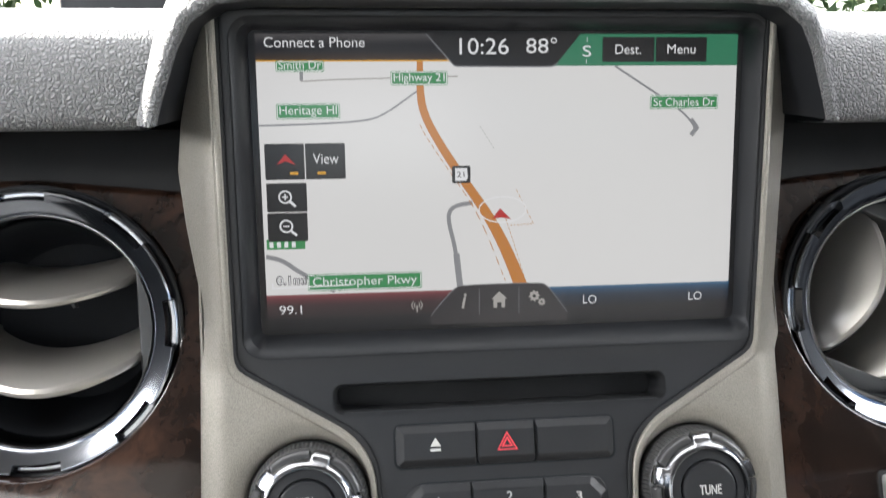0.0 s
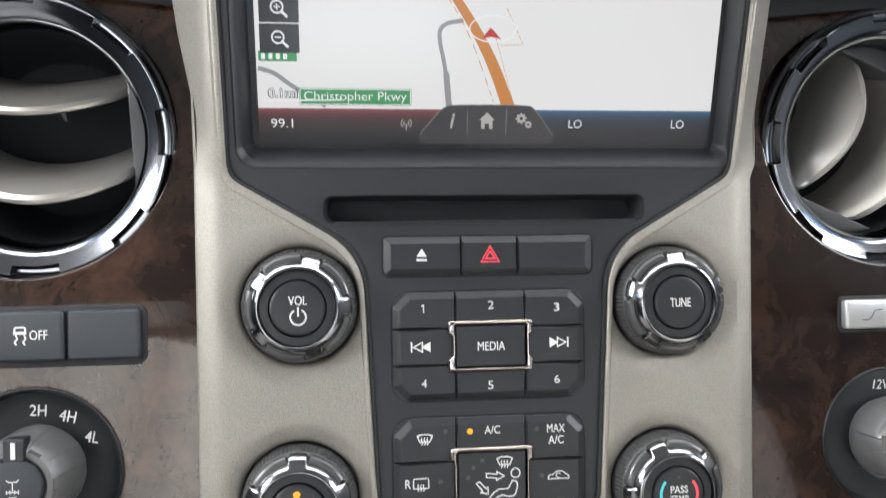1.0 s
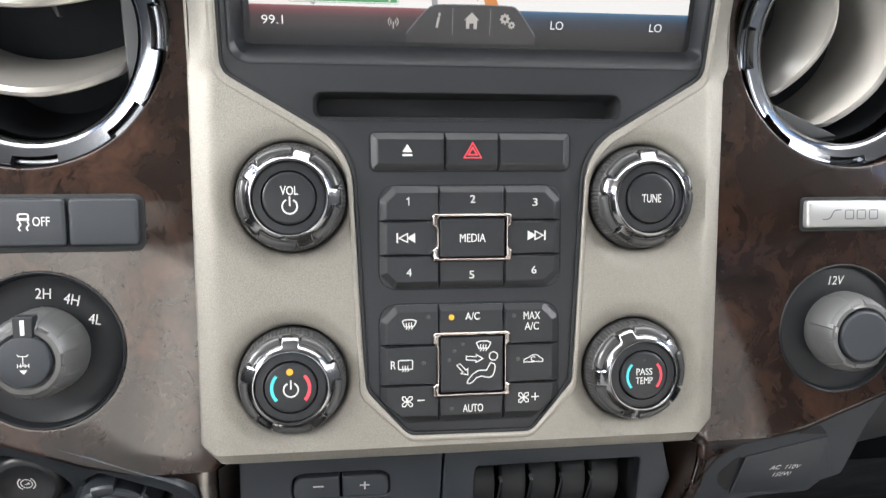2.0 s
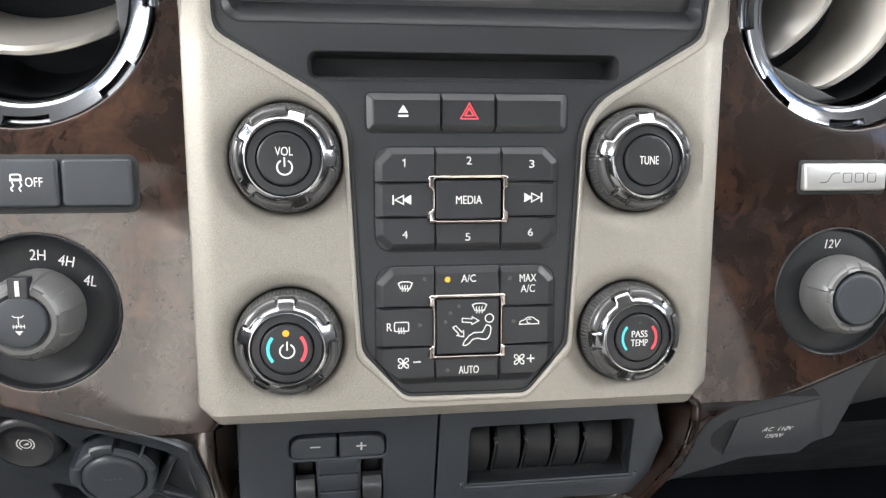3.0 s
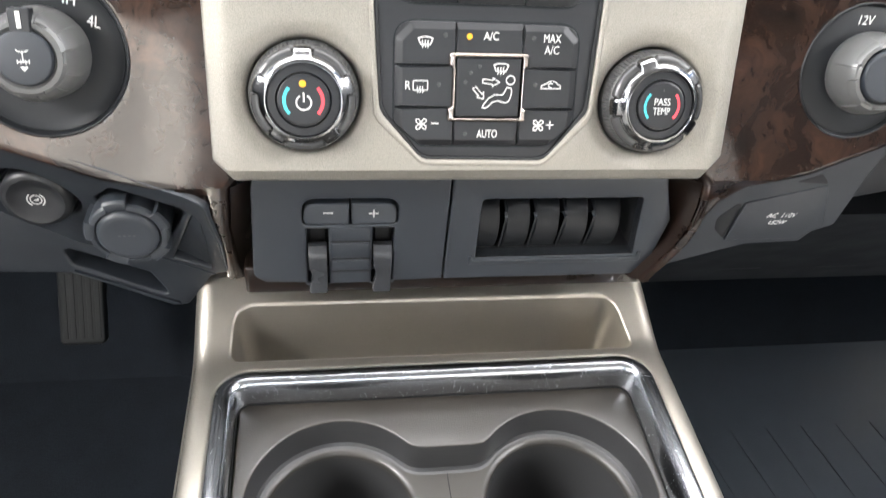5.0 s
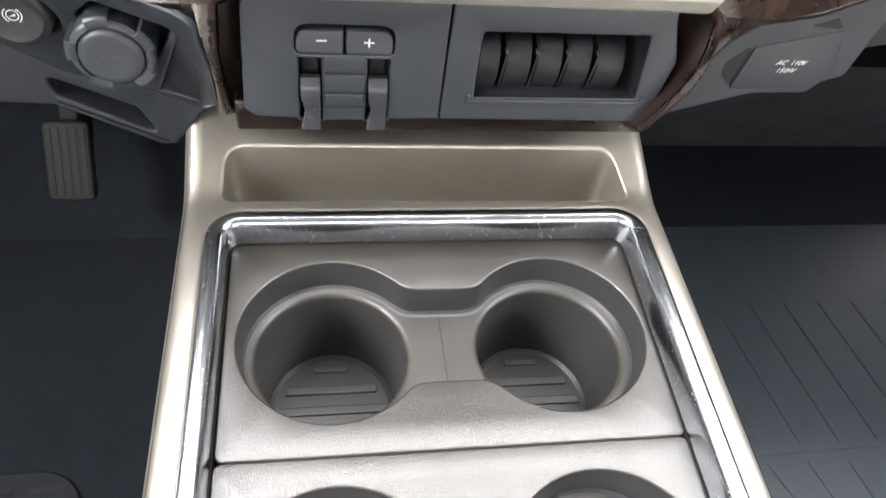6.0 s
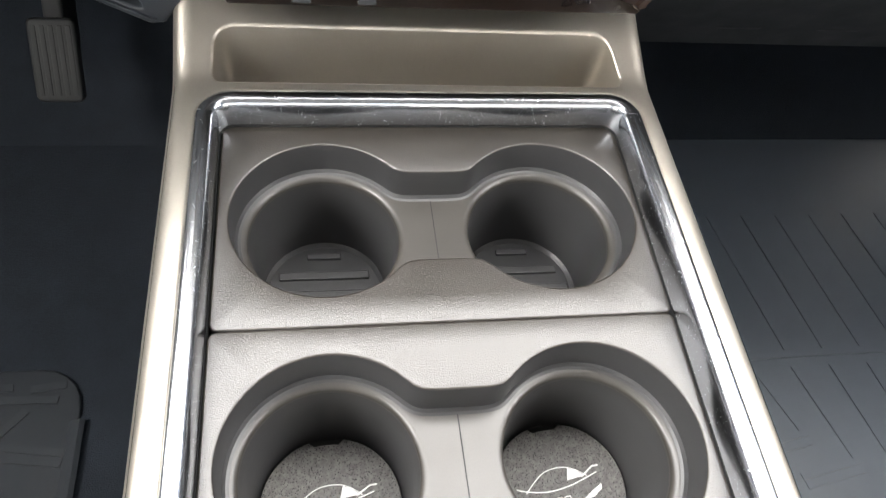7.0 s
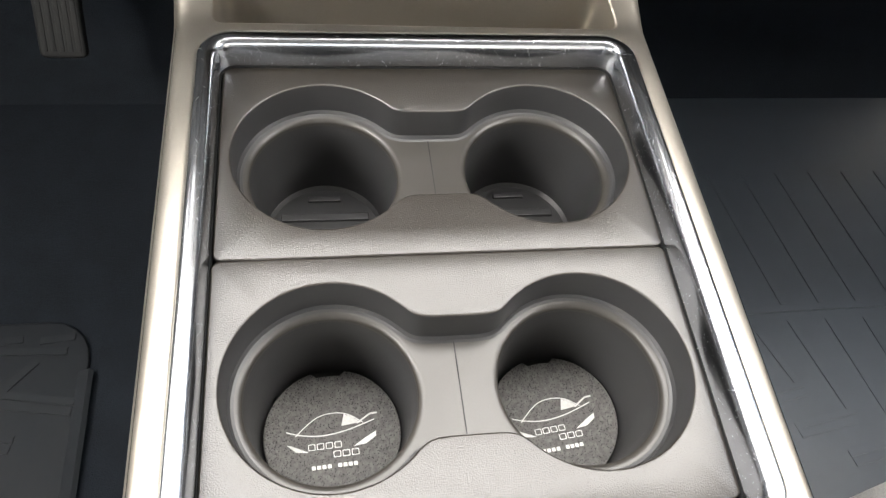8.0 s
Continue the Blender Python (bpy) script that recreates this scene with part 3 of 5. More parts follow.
for pts in ([(0.8, -13.6), (4.3, -24.5), (8.4, -37.8)], [(2.5, -16.0), (11, -15.5)], [(11, -15.5), (4.2, -2.0)], [(-8.5, 20), (-3.2, 11.5)]):
    for (ax, ay), (bx, by) in zip(pts, pts[1:]):
        steps = 7
        for k in range(steps):
            s, e = k / steps, (k + 0.55) / steps
            map_line([(ax + (bx - ax) * s, ay + (by - ay) * s), (ax + (bx - ax) * e, ay + (by - ay) * e)], 0.28, SCREEN_THIN if ay > 5 else SCREEN_ORANGE, 0.3, "map_boundary")


def road_sign(x0, y0, x1, y1, text, cap, wide, dy=0.0):
    a = part("map_sign", flat(rr(x0, y0, x1, y1, 0.5, 2), 0.5), SCREEN_GREEN, screen, "green road name plate")
    part("sign_border", stroke(rr(x0 + 0.35, y0 + 0.35, x1 - 0.35, y1 - 0.35, 0.4, 2), 0.3, 0.55, True), SCREEN_WHITE, a)
    t = letters(text, (x0 + x1) / 2, (y0 + y1) / 2 + dy, cap, wide, 0.6, SCREEN_WHITE, a)
    return a


road_sign(-40.2, 34.5, -20.1, 39.4, "Highway 21", 3.6, 18.0, -0.1)
road_sign(-80.2, 23.1, -58.2, 28.5, "Heritage Hl", 3.8, 19.8, -0.1)
road_sign(54.2, 25.5, 80.1, 30.5, "St Charles Dr", 2.9, 23.2)
road_sign(-71.6, -38.2, -30.5, -32.0, "Christopher Pkwy", 4.2, 37.6, -0.2)
road_sign(-79.8, 39.3, -63.2, 43.0, "Smith Dr", 2.9, 14.6, 0.5)
part("map_sign", flat(rr(-85.6, -22.7, -72.0, -19.0, 0.4, 2), 0.4), SCREEN_GREEN, screen)
for k in range(4):
    part("sign_bar", flat(rr(-84.6 + 2.6 * k, -22.0, -83.2 + 2.6 * k, -20.0, 0.2, 1), 0.44), SCREEN_WHITE, screen)
badge = part("route_shield", flat(rr(-18.9, -0.2, -12.2, 6.0, 0.6, 2), 0.55), SCREEN_DARK, screen)
part("shield_face", flat([(-17.8, 0.6), (-13.8, 0.6), (-13.2, 1.6), (-13.4, 5.2), (-17.8, 5.2)], 0.6), SCREEN_WHITE, badge)
letters("21", -15.8, 2.9, 2.0, 2.8, 0.66, SCREEN_DARK, badge)
part("position_ring", stroke([(-0.5 + 8.7 * math.cos(k / 24 * math.tau), -10.1 + 4.7 * math.sin(k / 24 * math.tau)) for k in range(48 // 2)], 0.45, 0.5, True), SCREEN_WHITE, screen)
part("position_arrow", flat([(-4.4, -13.4), (-1.4, -9.6), (2.6, -13.7), (-1.0, -13.0)], 0.6), SCREEN_RED, screen, "red position arrow")
for x0, y0, x1, y1 in ((-84.9, 2.1, -71.2, 14.7), (-70.8, 2.1, -56.9, 14.7), (-84.8, -9.3, -70.8, 0.9), (-84.9, -19.8, -70.9, -9.7)):
    soft_key(x0, y0, x1, y1)
part("north_arrow", flat([(-81.0, 7.2), (-77.8, 11.0), (-74.2, 7.2), (-77.8, 8.6)], 0.6), SCREEN_RED, screen)
letters("View", -63.7, 9.3, 3.6, 9.0, 0.6, SCREEN_WHITE, screen)
part("key_lamp", flat(rr(-76.4, 3.8, -73.4, 4.8, 0.3, 2), 0.6), SCREEN_AMBER, screen)
part("key_lamp", flat(rr(-66.8, 3.8, -63.8, 4.8, 0.3, 2), 0.6), SCREEN_AMBER, screen)
for cy, plus in ((-4.0, True), (-14.4, False)):
    cx = -78.4
    part("zoom_ring", stroke(circle(cx, cy, 2.1, 20), 0.6, 0.6, True), SCREEN_WHITE, screen)
    part("zoom_handle", stroke([(cx + 1.6, cy - 1.6), (cx + 3.6, cy - 3.4)], 0.9, 0.6), SCREEN_WHITE, screen)
    part("zoom_bar", stroke([(cx - 1.1, cy), (cx + 1.1, cy)], 0.5, 0.6), SCREEN_WHITE, screen)
    if plus:
        part("zoom_bar", stroke([(cx, cy - 1.1), (cx, cy + 1.1)], 0.5, 0.62), SCREEN_WHITE, screen)
letters("0.1mi", -77.4, -33.9, 3.5, 10.8, 0.75, SCREEN_DARK, screen, bold=0.05)
letters("0.1mi", -77.4, -33.9, 2.9, 10.0, 0.80, SCREEN_WHITE, screen)
part("scale_bar", stroke([(-84.1, -34.8), (-84.1, -36.7), (-56.5, -36.2), (-56.5, -34.6)], 0.5, 0.75), SCREEN_WHITE, screen)
part("footer_bar", flat([(-86.5, -H), (W, -H), (W, -42.0), (-86.5, -41.6)], 0.30), SCREEN_FOOT, screen)
part("footer_rose", flat([(-86.5, -48.0), (-23, -48.0), (-17.5, -39.4), (-86.5, -39.3)], 0.34), SCREEN_ROSE, screen)
part("footer_blue", flat([(22, -47.0), (W, -47.0), (W, -39.4), (16, -39.4)], 0.34), SCREEN_BLUE, screen)
tab = smooth_line([(-27.4, -48.8), (-18.6, -38.3), (-14, -37.7), (13, -37.6), (16.4, -38.6), (24.0, -49)], 2)
part("home_tab", flat(tab + [(24, -H), (-27.4, -H)], 0.40), glow("screen_tab", (0.034, 0.030, 0.031), 1.0), screen)
part("tab_edge", stroke(tab, 0.35, 0.45), SCREEN_GREY, screen)
for x in (-9.3, 5.6):
    part("tab_divider", stroke([(x, -39), (x, -49)], 0.3, 0.45), SCREEN_GREY, screen)
letters("99.1", -78.1, -44.8, 3.2, 8.0, 0.5, SCREEN_WHITE, screen)
letters("LO", 32.6, -44.6, 3.2, 5.2, 0.5, SCREEN_WHITE, screen)
letters("LO", 73.7, -44.6, 3.2, 5.2, 0.5, SCREEN_WHITE, screen)
letters("i", -15.0, -43.6, 5.6, 2.0, 0.5, SCREEN_THIN, screen, bold=0.03, slant=0.25)
part("home_icon", flat([(-4.9, -43.4), (-1.8, -40.4), (1.3, -43.4), (0.4, -43.4), (0.4, -46.6), (-1.0, -46.6), (-1.0, -44.6), (-2.6, -44.6), (-2.6, -46.6), (-4.0, -46.6), (-4.0, -43.4)], 0.5), SCREEN_THIN, screen)
for gx, gy, gr in ((11.4, -42.6, 1.6), (14.2, -44.9, 1.1)):
    teeth = [(gx + gr * (1.35 if k % 4 < 2 else 1.0) * math.cos(k / 32 * math.tau), gy + gr * (1.35 if k % 4 < 2 else 1.0) * math.sin(k / 32 * math.tau)) for k in range(32)]
    part("gear_icon", flat(teeth, 0.5, [circle(gx, gy, gr * 0.4, 12)]), SCREEN_THIN, screen)
for r in (1.0, 1.9):
    for a in (-50, 130):
        part("signal_arc", stroke(arc(-32.4, -44.6, r, a, a + 100, 8), 0.4, 0.5), SCREEN_THIN, screen)
part("signal_mast", stroke([(-32.4, -44.6), (-32.4, -47.2)], 0.5, 0.5), SCREEN_THIN, screen)


# ---- push buttons ----
def bank_edge(x0, y0, x1, y1, cut=0.0):
    """The keys of a bank fall away towards the bank's outline."""
    def shape(u, v, w):
        d = min(u - x0, x1 - u, v - y0, y1 - v)
        if cut:
            d = min(d, min((u - x0) + (v - y0), (x1 - u) + (v - y0), (u - x0) + (y1 - v), (x1 - u) + (y1 - v)) * 0.707 - cut * 0.707)
        k = max(0.0, 1 - max(0.0, d) / 2.6)
        return u, v, w - (1.5 * k if w > 0.5 else 0)
    return shape


def key(parent, pts, z1=2.0, bev=0.18, material=None, label="", bank=None):
    return part("button", plate(fillet(pts, 5), (), -2, z1, bev, warp=bank, grid=0.6 if bank else 0, seg=2), material or BUTTON, parent, label, 13)


def box_pts(x0, y0, x1, y1, r=(0.8, 0.8, 0.8, 0.8)):
    return [(x0, y0, r[0]), (x1, y0, r[1]), (x1, y1, r[2]), (x0, y1, r[3])]


def fan_icon(cx, cy, z, parent):
    for k in range(4):
        q = math.pi / 2 * k
        pts = [(0.2, 0.2), (1.1, 0.3), (2.0, 1.0), (1.9, 1.9), (0.9, 2.0), (0.2, 1.1)]
        ring2 = [(cx + x * math.cos(q) - y * math.sin(q), cy + x * math.sin(q) + y * math.cos(q)) for x, y in pts]
        part("symbol", stroke(ring2, 0.4, z, True), WHITE, parent)


def defrost_icon(cx, cy, s, z, parent):
    part("symbol", stroke([(cx - 2.9 * s, cy + 1.3 * s), (cx - 1.4 * s, cy + 1.9 * s), (cx + 1.4 * s, cy + 1.9 * s), (cx + 2.9 * s, cy + 1.3 * s), (cx + 1.9 * s, cy - 1.0 * s), (cx - 1.9 * s, cy - 1.0 * s)], 0.45, z, True), WHITE, parent)
    heat_waves(cx, cy - 0.6 * s, s, z, parent)


def heat_waves(cx, cy, s, z, parent):
    for dx in (-1.1, 0, 1.1):
        part("symbol", stroke(smooth_line([(cx + dx * s, cy + 1.2 * s), (cx + (dx - 0.35) * s, cy + 0.3 * s), (cx + (dx + 0.3) * s, cy - 0.6 * s), (cx + (dx - 0.25) * s, cy - 1.6 * s)], 1), 0.4, z + 0.02), WHITE, parent)


def chrome_frame(parent, x0, y0, x1, y1, zt=3.2):
    out = fillet([(x0, y0, 2), (x1, y0, 2), (x1, y0 + 5, 0.6), (x1 - 1.6, y0 + 6.2, 0.6), (x1 - 1.6, y1 - 6.2, 0.6), (x1, y1 - 5, 0.6), (x1, y1, 2), (x0, y1, 2),
                  (x0, y1 - 5, 0.6), (x0 + 1.6, y1 - 6.2, 0.6), (x0 + 1.6, y0 + 6.2, 0.6), (x0, y0 + 5, 0.6)], 4)
    return part("chrome_frame", plate(out, [rr(x0 + 2.9, y0 + 1.7, x1 - 2.9, y1 - 1.7, 0.8)], -1, zt, 0.6, edge=[(0, 2.4), (0.08, 1.4), (0.3, 0.7), (0.7, 0.2), (1.0, 0.05), (1.15, 0)], seg=5), CHROME_WARM, parent, "polished chrome frame")


hazard = thing("hazard_switch_bar", PANEL, "row of three black push buttons with a red hazard triangle", "button row")
part("button_well", plate(rr(-40.2, 25.6, 40.0, 41.5, 3), (), -3, 0.08, 0.05), DUCT, hazard)
HB = bank_edge(-39.4, 26.3, 39.1, 40.7)
b = key(hazard, box_pts(-39.4, 26.3, -11.1, 40.7, (3.5, 0.8, 0.8, 2)), bank=HB)
part("symbol", flat([(-27.3, 33.4), (-23.5, 33.4), (-25.4, 36.4)], 2.06), WHITE, b)
part("symbol", flat(rr(-27.3, 31.8, -23.5, 32.6, 0.1, 1), 2.06), WHITE, b)
b = key(hazard, [(-10.5, 27.9, 0.8), (-9.5, 26.3, 0.8), (9.2, 26.3, 0.8), (10.1, 27.9, 0.8), (10.1, 40.7, 0.8), (-10.5, 40.7, 0.8)], bank=HB)
part("symbol", stroke([(-3.3, 31.2), (3.5, 31.2), (0.1, 37.0)], 0.42, 2.06, True), RED, b, "red hazard triangle")
part("symbol", stroke([(-1.6, 32.4), (1.8, 32.4), (0.1, 35.2)], 0.5, 2.06, True), RED, b)
key(hazard, box_pts(10.7, 26.3, 39.1, 40.7, (0.8, 3.5, 2, 0.8)), bank=HB)

radio = thing("radio_button_panel", PANEL, "black radio keypad round a chrome-framed media button", "button panel")
part("button_well", plate(fillet([(-37.2, -20.6, 9), (36.4, -20.8, 9), (36.4, 21, 9), (-37.2, 21, 9)], 6), (), -3, 0.08, 0.05), DUCT, radio)
R = 8.5
RB = bank_edge(-36.4, -19.8, 35.7, 20.2, 5.5)
for text, u, v, pts in (("1", -25.1, 14.4, [(-36.4, 7.0, 0.6), (-13.5, 7.0, 0.6), (-13.5, 20.2, 0.6), (-36.4, 20.2, R)]),
                        ("2", 0.1, 15.2, box_pts(-13.0, 9.0, 12.7, 20.2)),
                        ("3", 25.1, 13.8, [(13.1, 7.0, 0.6), (35.7, 7.0, 0.6), (35.7, 20.2, R), (13.1, 20.2, 0.6)]),
                        ("4", -25.1, -13.3, [(-36.4, -19.8, R), (-13.5, -19.8, 0.6), (-13.5, -7.0, 0.6), (-36.4, -7.0, 0.6)]),
                        ("5", -0.3, -14.6, box_pts(-13.0, -19.8, 12.7, -8.6)),
                        ("6", 24.9, -13.2, [(13.1, -19.8, 0.6), (35.7, -19.8, R), (35.7, -7.2, 0.6), (13.1, -7.2, 0.6)])):
    b = key(radio, pts, bank=RB)
    if text == "1":
        part("lettering", stroke([(u - 0.75, v + 0.75), (u + 0.1, v + 1.35), (u + 0.1, v - 1.5)], 0.42, 2.06), WHITE, b)
    else:
        letters(text, u, v, 3.0, 2.0, 2.06, WHITE, b)
b = key(radio, box_pts(-36.4, -6.5, -14.5, 6.5), bank=RB)
part("symbol", stroke([(-29.6, -1.7), (-29.6, 2.1)], 0.6, 2.06), WHITE, b)
part("symbol", stroke([(-25.6, -1.5), (-25.6, 1.9), (-28.9, 0.2)], 0.45, 2.06, True), WHITE, b)
part("symbol", flat([(-22.6, -1.7), (-22.6, 2.1), (-26.0, 0.2)], 2.06), WHITE, b)
b = key(radio, box_pts(14.2, -6.7, 35.7, 6.5), bank=RB)
part("symbol", flat([(22.2, -1.3), (25.6, 0.6), (22.2, 2.5)], 2.06), WHITE, b)
part("symbol", stroke([(25.2, -1.1), (28.5, 0.6), (25.2, 2.3)], 0.45, 2.06, True), WHITE, b)
part("symbol", stroke([(29.2, -1.3), (29.2, 2.5)], 0.6, 2.06), WHITE, b)
chrome_frame(radio, -16.5, -9.7, 16.2, 10.0)
b = key(radio, box_pts(-13.1, -7.5, 12.8, 7.7), 2.6, 0.5)
letters("MEDIA", 0.0, 0.0, 3.2, 10.2, 2.66, WHITE, b)

climate = thing("climate_button_panel", PANEL, "black climate keypad round a chrome-framed airflow button, amber lamp lit", "button panel")
part("button_well", plate(fillet([(-37.4, -64.2, 3), (-26.4, -74.3, 4), (25.4, -74.6, 4), (36.2, -64.6, 3), (36.0, -25.8, 9), (-37.4, -25.6, 9)], 6), (), -3, 0.08, 0.05), DUCT, climate)
CLIMATE_KEYS = {"defrost": [(-36.6, -42.2, 0.6), (-13.7, -42.2, 0.6), (-13.7, -26.4, 0.6), (-36.6, -26.4, R)],
        "ac": box_pts(-13.2, -38.5, 12.6, -26.6),
        "max": [(13.0, -42.8, 0.6), (35.3, -42.8, 0.6), (35.3, -26.9, R), (13.0, -26.9, 0.6)],
        "rear": box_pts(-36.6, -58.2, -14.0, -42.8), "recirc": box_pts(13.4, -58.6, 35.3, -43.3),
        "less": [(-36.6, -64.5, 3), (-26.0, -73.4, 4), (-13.7, -73.4, 0.6), (-13.7, -58.8, 0.6), (-36.6, -58.8, 0.6)],
        "auto": box_pts(-13.2, -73.5, 12.5, -62.5),
        "more": [(13.0, -73.7, 0.6), (25.0, -73.7, 4), (35.3, -64.5, 3), (35.3, -59.2, 0.6), (13.0, -59.2, 0.6)]}
CB = bank_edge(-36.6, -73.6, 35.3, -26.5, 6.0)
made = {k: key(climate, v, bank=CB) for k, v in CLIMATE_KEYS.items()}
Z = 2.06
defrost_icon(-25.2, -33.8, 0.95, Z, made["defrost"])
letters("A/C", 0.0, -31.2, 3.0, 5.8, Z, WHITE, made["ac"])
letters("MAX", 24.2, -31.6, 3.1, 6.8, Z, WHITE, made["max"])
letters("A/C", 24.2, -35.9, 3.1, 5.8, Z, WHITE, made["max"])
letters("R", -31.6, -50.0, 3.2, 2.0, Z, WHITE, made["rear"])
part("symbol", stroke(rr(-29.6, -51.8, -24.0, -48.2, 0.5, 2), 0.45, Z, True), WHITE, made["rear"])
heat_waves(-26.8, -51.4, 0.9, Z, made["rear"])
part("symbol", stroke(smooth_line([(21.0, -50.6), (21.2, -49.3), (23.0, -48.9), (24.2, -47.8), (26.6, -47.8), (27.8, -49.0), (28.9, -49.5), (28.9, -50.6)], 1), 0.4, Z, True), WHITE, made["recirc"])
part("symbol", stroke(arc(24.9, -49.4, 0.9, 30, 300, 10), 0.35, Z), WHITE, made["recirc"])
fan_icon(-26.2, -64.9, Z, made["less"])
part("symbol", stroke([(-22.3, -64.6), (-19.3, -64.6)], 0.5, Z), WHITE, made["less"])
fan_icon(21.0, -65.2, Z, made["more"])
part("symbol", stroke([(24.2, -65.0), (27.4, -65.0)], 0.5, Z), WHITE, made["more"])
part("symbol", stroke([(25.8, -66.6), (25.8, -63.4)], 0.5, Z + 0.02), WHITE, made["more"])
letters("AUTO", 0.2, -68.6, 3.2, 8.2, Z, WHITE, made["auto"])
part("indicator", lathe([(1.15, 1.9), (1.1, 2.3), (0.7, 2.5)], -8.4, -31.5, 20), AMBER, made["ac"], "lit amber indicator lamp")
for u, v, k in ((-17.6, -31.2, "defrost"), (16.8, -31.6, "max"), (-19.6, -49.6, "rear"), (18.6, -49.3, "recirc"), (-8.5, -68.6, "auto")):
    part("indicator", lathe([(0.85, 1.95), (0.8, 2.15), (0.5, 2.22)], u, v, 16), RUBBER, made[k])
chrome_frame(climate, -16.4, -64.1, 15.7, -37.1, 3.2)
b = key(climate, box_pts(-13.0, -61.8, 12.4, -39.2), 2.6, 0.5)
Z = 2.66
defrost_icon(4.4, -43.2, 1.0, Z, b)
for pts in ([(-2.6, -47.2), (1.4, -47.6), (1.4, -46.7), (4.1, -48.4), (1.3, -49.9), (1.3, -49.1), (-2.6, -48.7)], [(-6.4, -50.9), (-4.0, -53.6), (-4.7, -54.2), (-2.0, -54.8), (-2.0, -52.2), (-2.7, -52.9), (-5.2, -50.2)]):
    part("symbol", stroke(pts, 0.4, Z, True), WHITE, b)
part("symbol", stroke(circle(8.4, -47.5, 1.7, 16), 0.45, Z, True), WHITE, b)
part("symbol", stroke(smooth_line([(7.2, -50.2), (9.3, -50.8), (8.6, -55.0), (7.0, -56.4), (2.4, -55.2), (-0.8, -58.6), (-2.8, -58.0), (1.2, -53.2), (5.6, -53.2)], 1), 0.45, Z, True), WHITE, b)
for u, v in ((-4.0, -42.4), (-7.4, -45.0), (-9.4, -48.6)):
    part("indicator", lathe([(0.75, 2.55), (0.7, 2.75), (0.4, 2.8)], u, v, 16), RUBBER, b)


# ---- rotary knobs ----
def rotary(name, u, v, turn, label):
    k = thing(name, PANEL @ pose(u * MM, v * MM, 0), label, "control knob", "rotary knobs on the centre stack")
    part("recess_ring", lathe([(21.9, -4.4), (21.5, -5.4), (21.0, -6.2), (18.6, -6.8)], n=72), SILVER, k, "dished silver ring round the knob")

    def ribs(r, z, a):
        return r + (0.22 * math.cos(a * 84) if 0.2 < z < 4.8 else 0)

    part("base", lathe([(20.6, -6.8), (20.7, 0.0), (20.5, 0.9), (20.2, 2.2), (19.7, 4.2), (19.3, 4.9), (18.4, 5.6)], n=336, shape=ribs), RUBBER, k, "finely ribbed black rubber skirt")

    def at_tab(a, half, soft):
        d = (math.degrees(a) - turn) % 72
        return max(0.0, min(1.0, (half - min(d, 72 - d)) / soft))

    part("grip", lathe([(18.8, 4.6), (19.4, 5.8), (19.3, 6.8), (18.6, 7.8), (17.6, 8.4), (16.6, 8.5), (15.8, 8.2)], n=240, shape=lambda r, z, a: r - 2.0 * at_tab(a, 13.5, 2.5)), SKIRT, k, "rounded dark grip pads between the tabs")
    reach = {5.0: 3.0, 7.2: 2.8, 8.4: 2.0, 9.3: 0.7}
    ring_bm = lathe([(16.2, 5.0), (16.4, 7.2), (16.6, 8.4), (16.4, 9.3), (15.6, 10.2), (14.8, 10.9), (14.1, 11.3), (13.7, 11.3), (13.4, 10.9), (13.3, 9.2)], n=300, shape=lambda r, z, a: r + reach.get(z, 0.0) * at_tab(a, 12.5, 3.0), cap1=False)
    part("chrome_ring", ring_bm, CHROME_KNOB, k, "polished chrome ring with five tabs", 40)
    part("face", lathe([(13.4, 9.6), (13.1, 10.1), (10.3, 10.3), (10.0, 9.9), (9.9, 9.2)], n=64, cap1=False), BLACK, k)
    cap = part("cap", lathe([(9.6, 9.2), (9.6, 10.8), (9.4, 11.2), (8.9, 11.45), (8.4, 11.5)], n=64), BUTTON, k)
    return k, cap


def power_icon(cx, cy, r, z, parent):
    part("symbol", stroke(arc(cx, cy, r, 118, 422, 24), 0.6, z), WHITE, parent)
    part("symbol", stroke([(cx, cy + 0.2), (cx, cy + r * 1.35)], 0.6, z), WHITE, parent)


_, cap = rotary("volume_knob", -69.9, 16.2, 73, "black volume knob with polished chrome ring")
letters("VOL", 0.2, 2.8, 3.2, 6.4, 11.56, WHITE, cap)
power_icon(0.3, -3.0, 2.7, 11.56, cap)
_, cap = rotary("tuning_knob", 69.4, 15.2, 92, "black tuning knob with polished chrome ring")
letters("TUNE", 0.0, 0.0, 3.2, 7.8, 11.56, WHITE, cap)
_, cap = rotary("temperature_knob", -70.8, -54.9, 90, "black driver temperature knob with chrome ring and lit amber lamp")
power_icon(0.1, -0.6, 2.7, 11.56, cap)
part("symbol", stroke(arc(0, 0, 7.0, 138, 222, 14), 1.2, 11.56), TEAL, cap, "teal cold arc")
part("symbol", stroke(arc(0, 0, 7.0, -42, 42, 14), 1.2, 11.56), RED, cap, "red warm arc")
part("indicator", lathe([(1.3, 11.4), (1.25, 11.8), (0.8, 12.0)], -0.2, 6.2, 20), AMBER, cap, "lit amber indicator lamp")
_, cap = rotary("passenger_temperature_knob", 68.0, -55.6, 112, "black passenger temperature knob with polished chrome ring")
letters("PASS", 0.0, 1.7, 2.7, 6.6, 11.56, WHITE, cap)
letters("TEMP", 0.0, -1.9, 2.7, 7.0, 11.56, WHITE, cap)
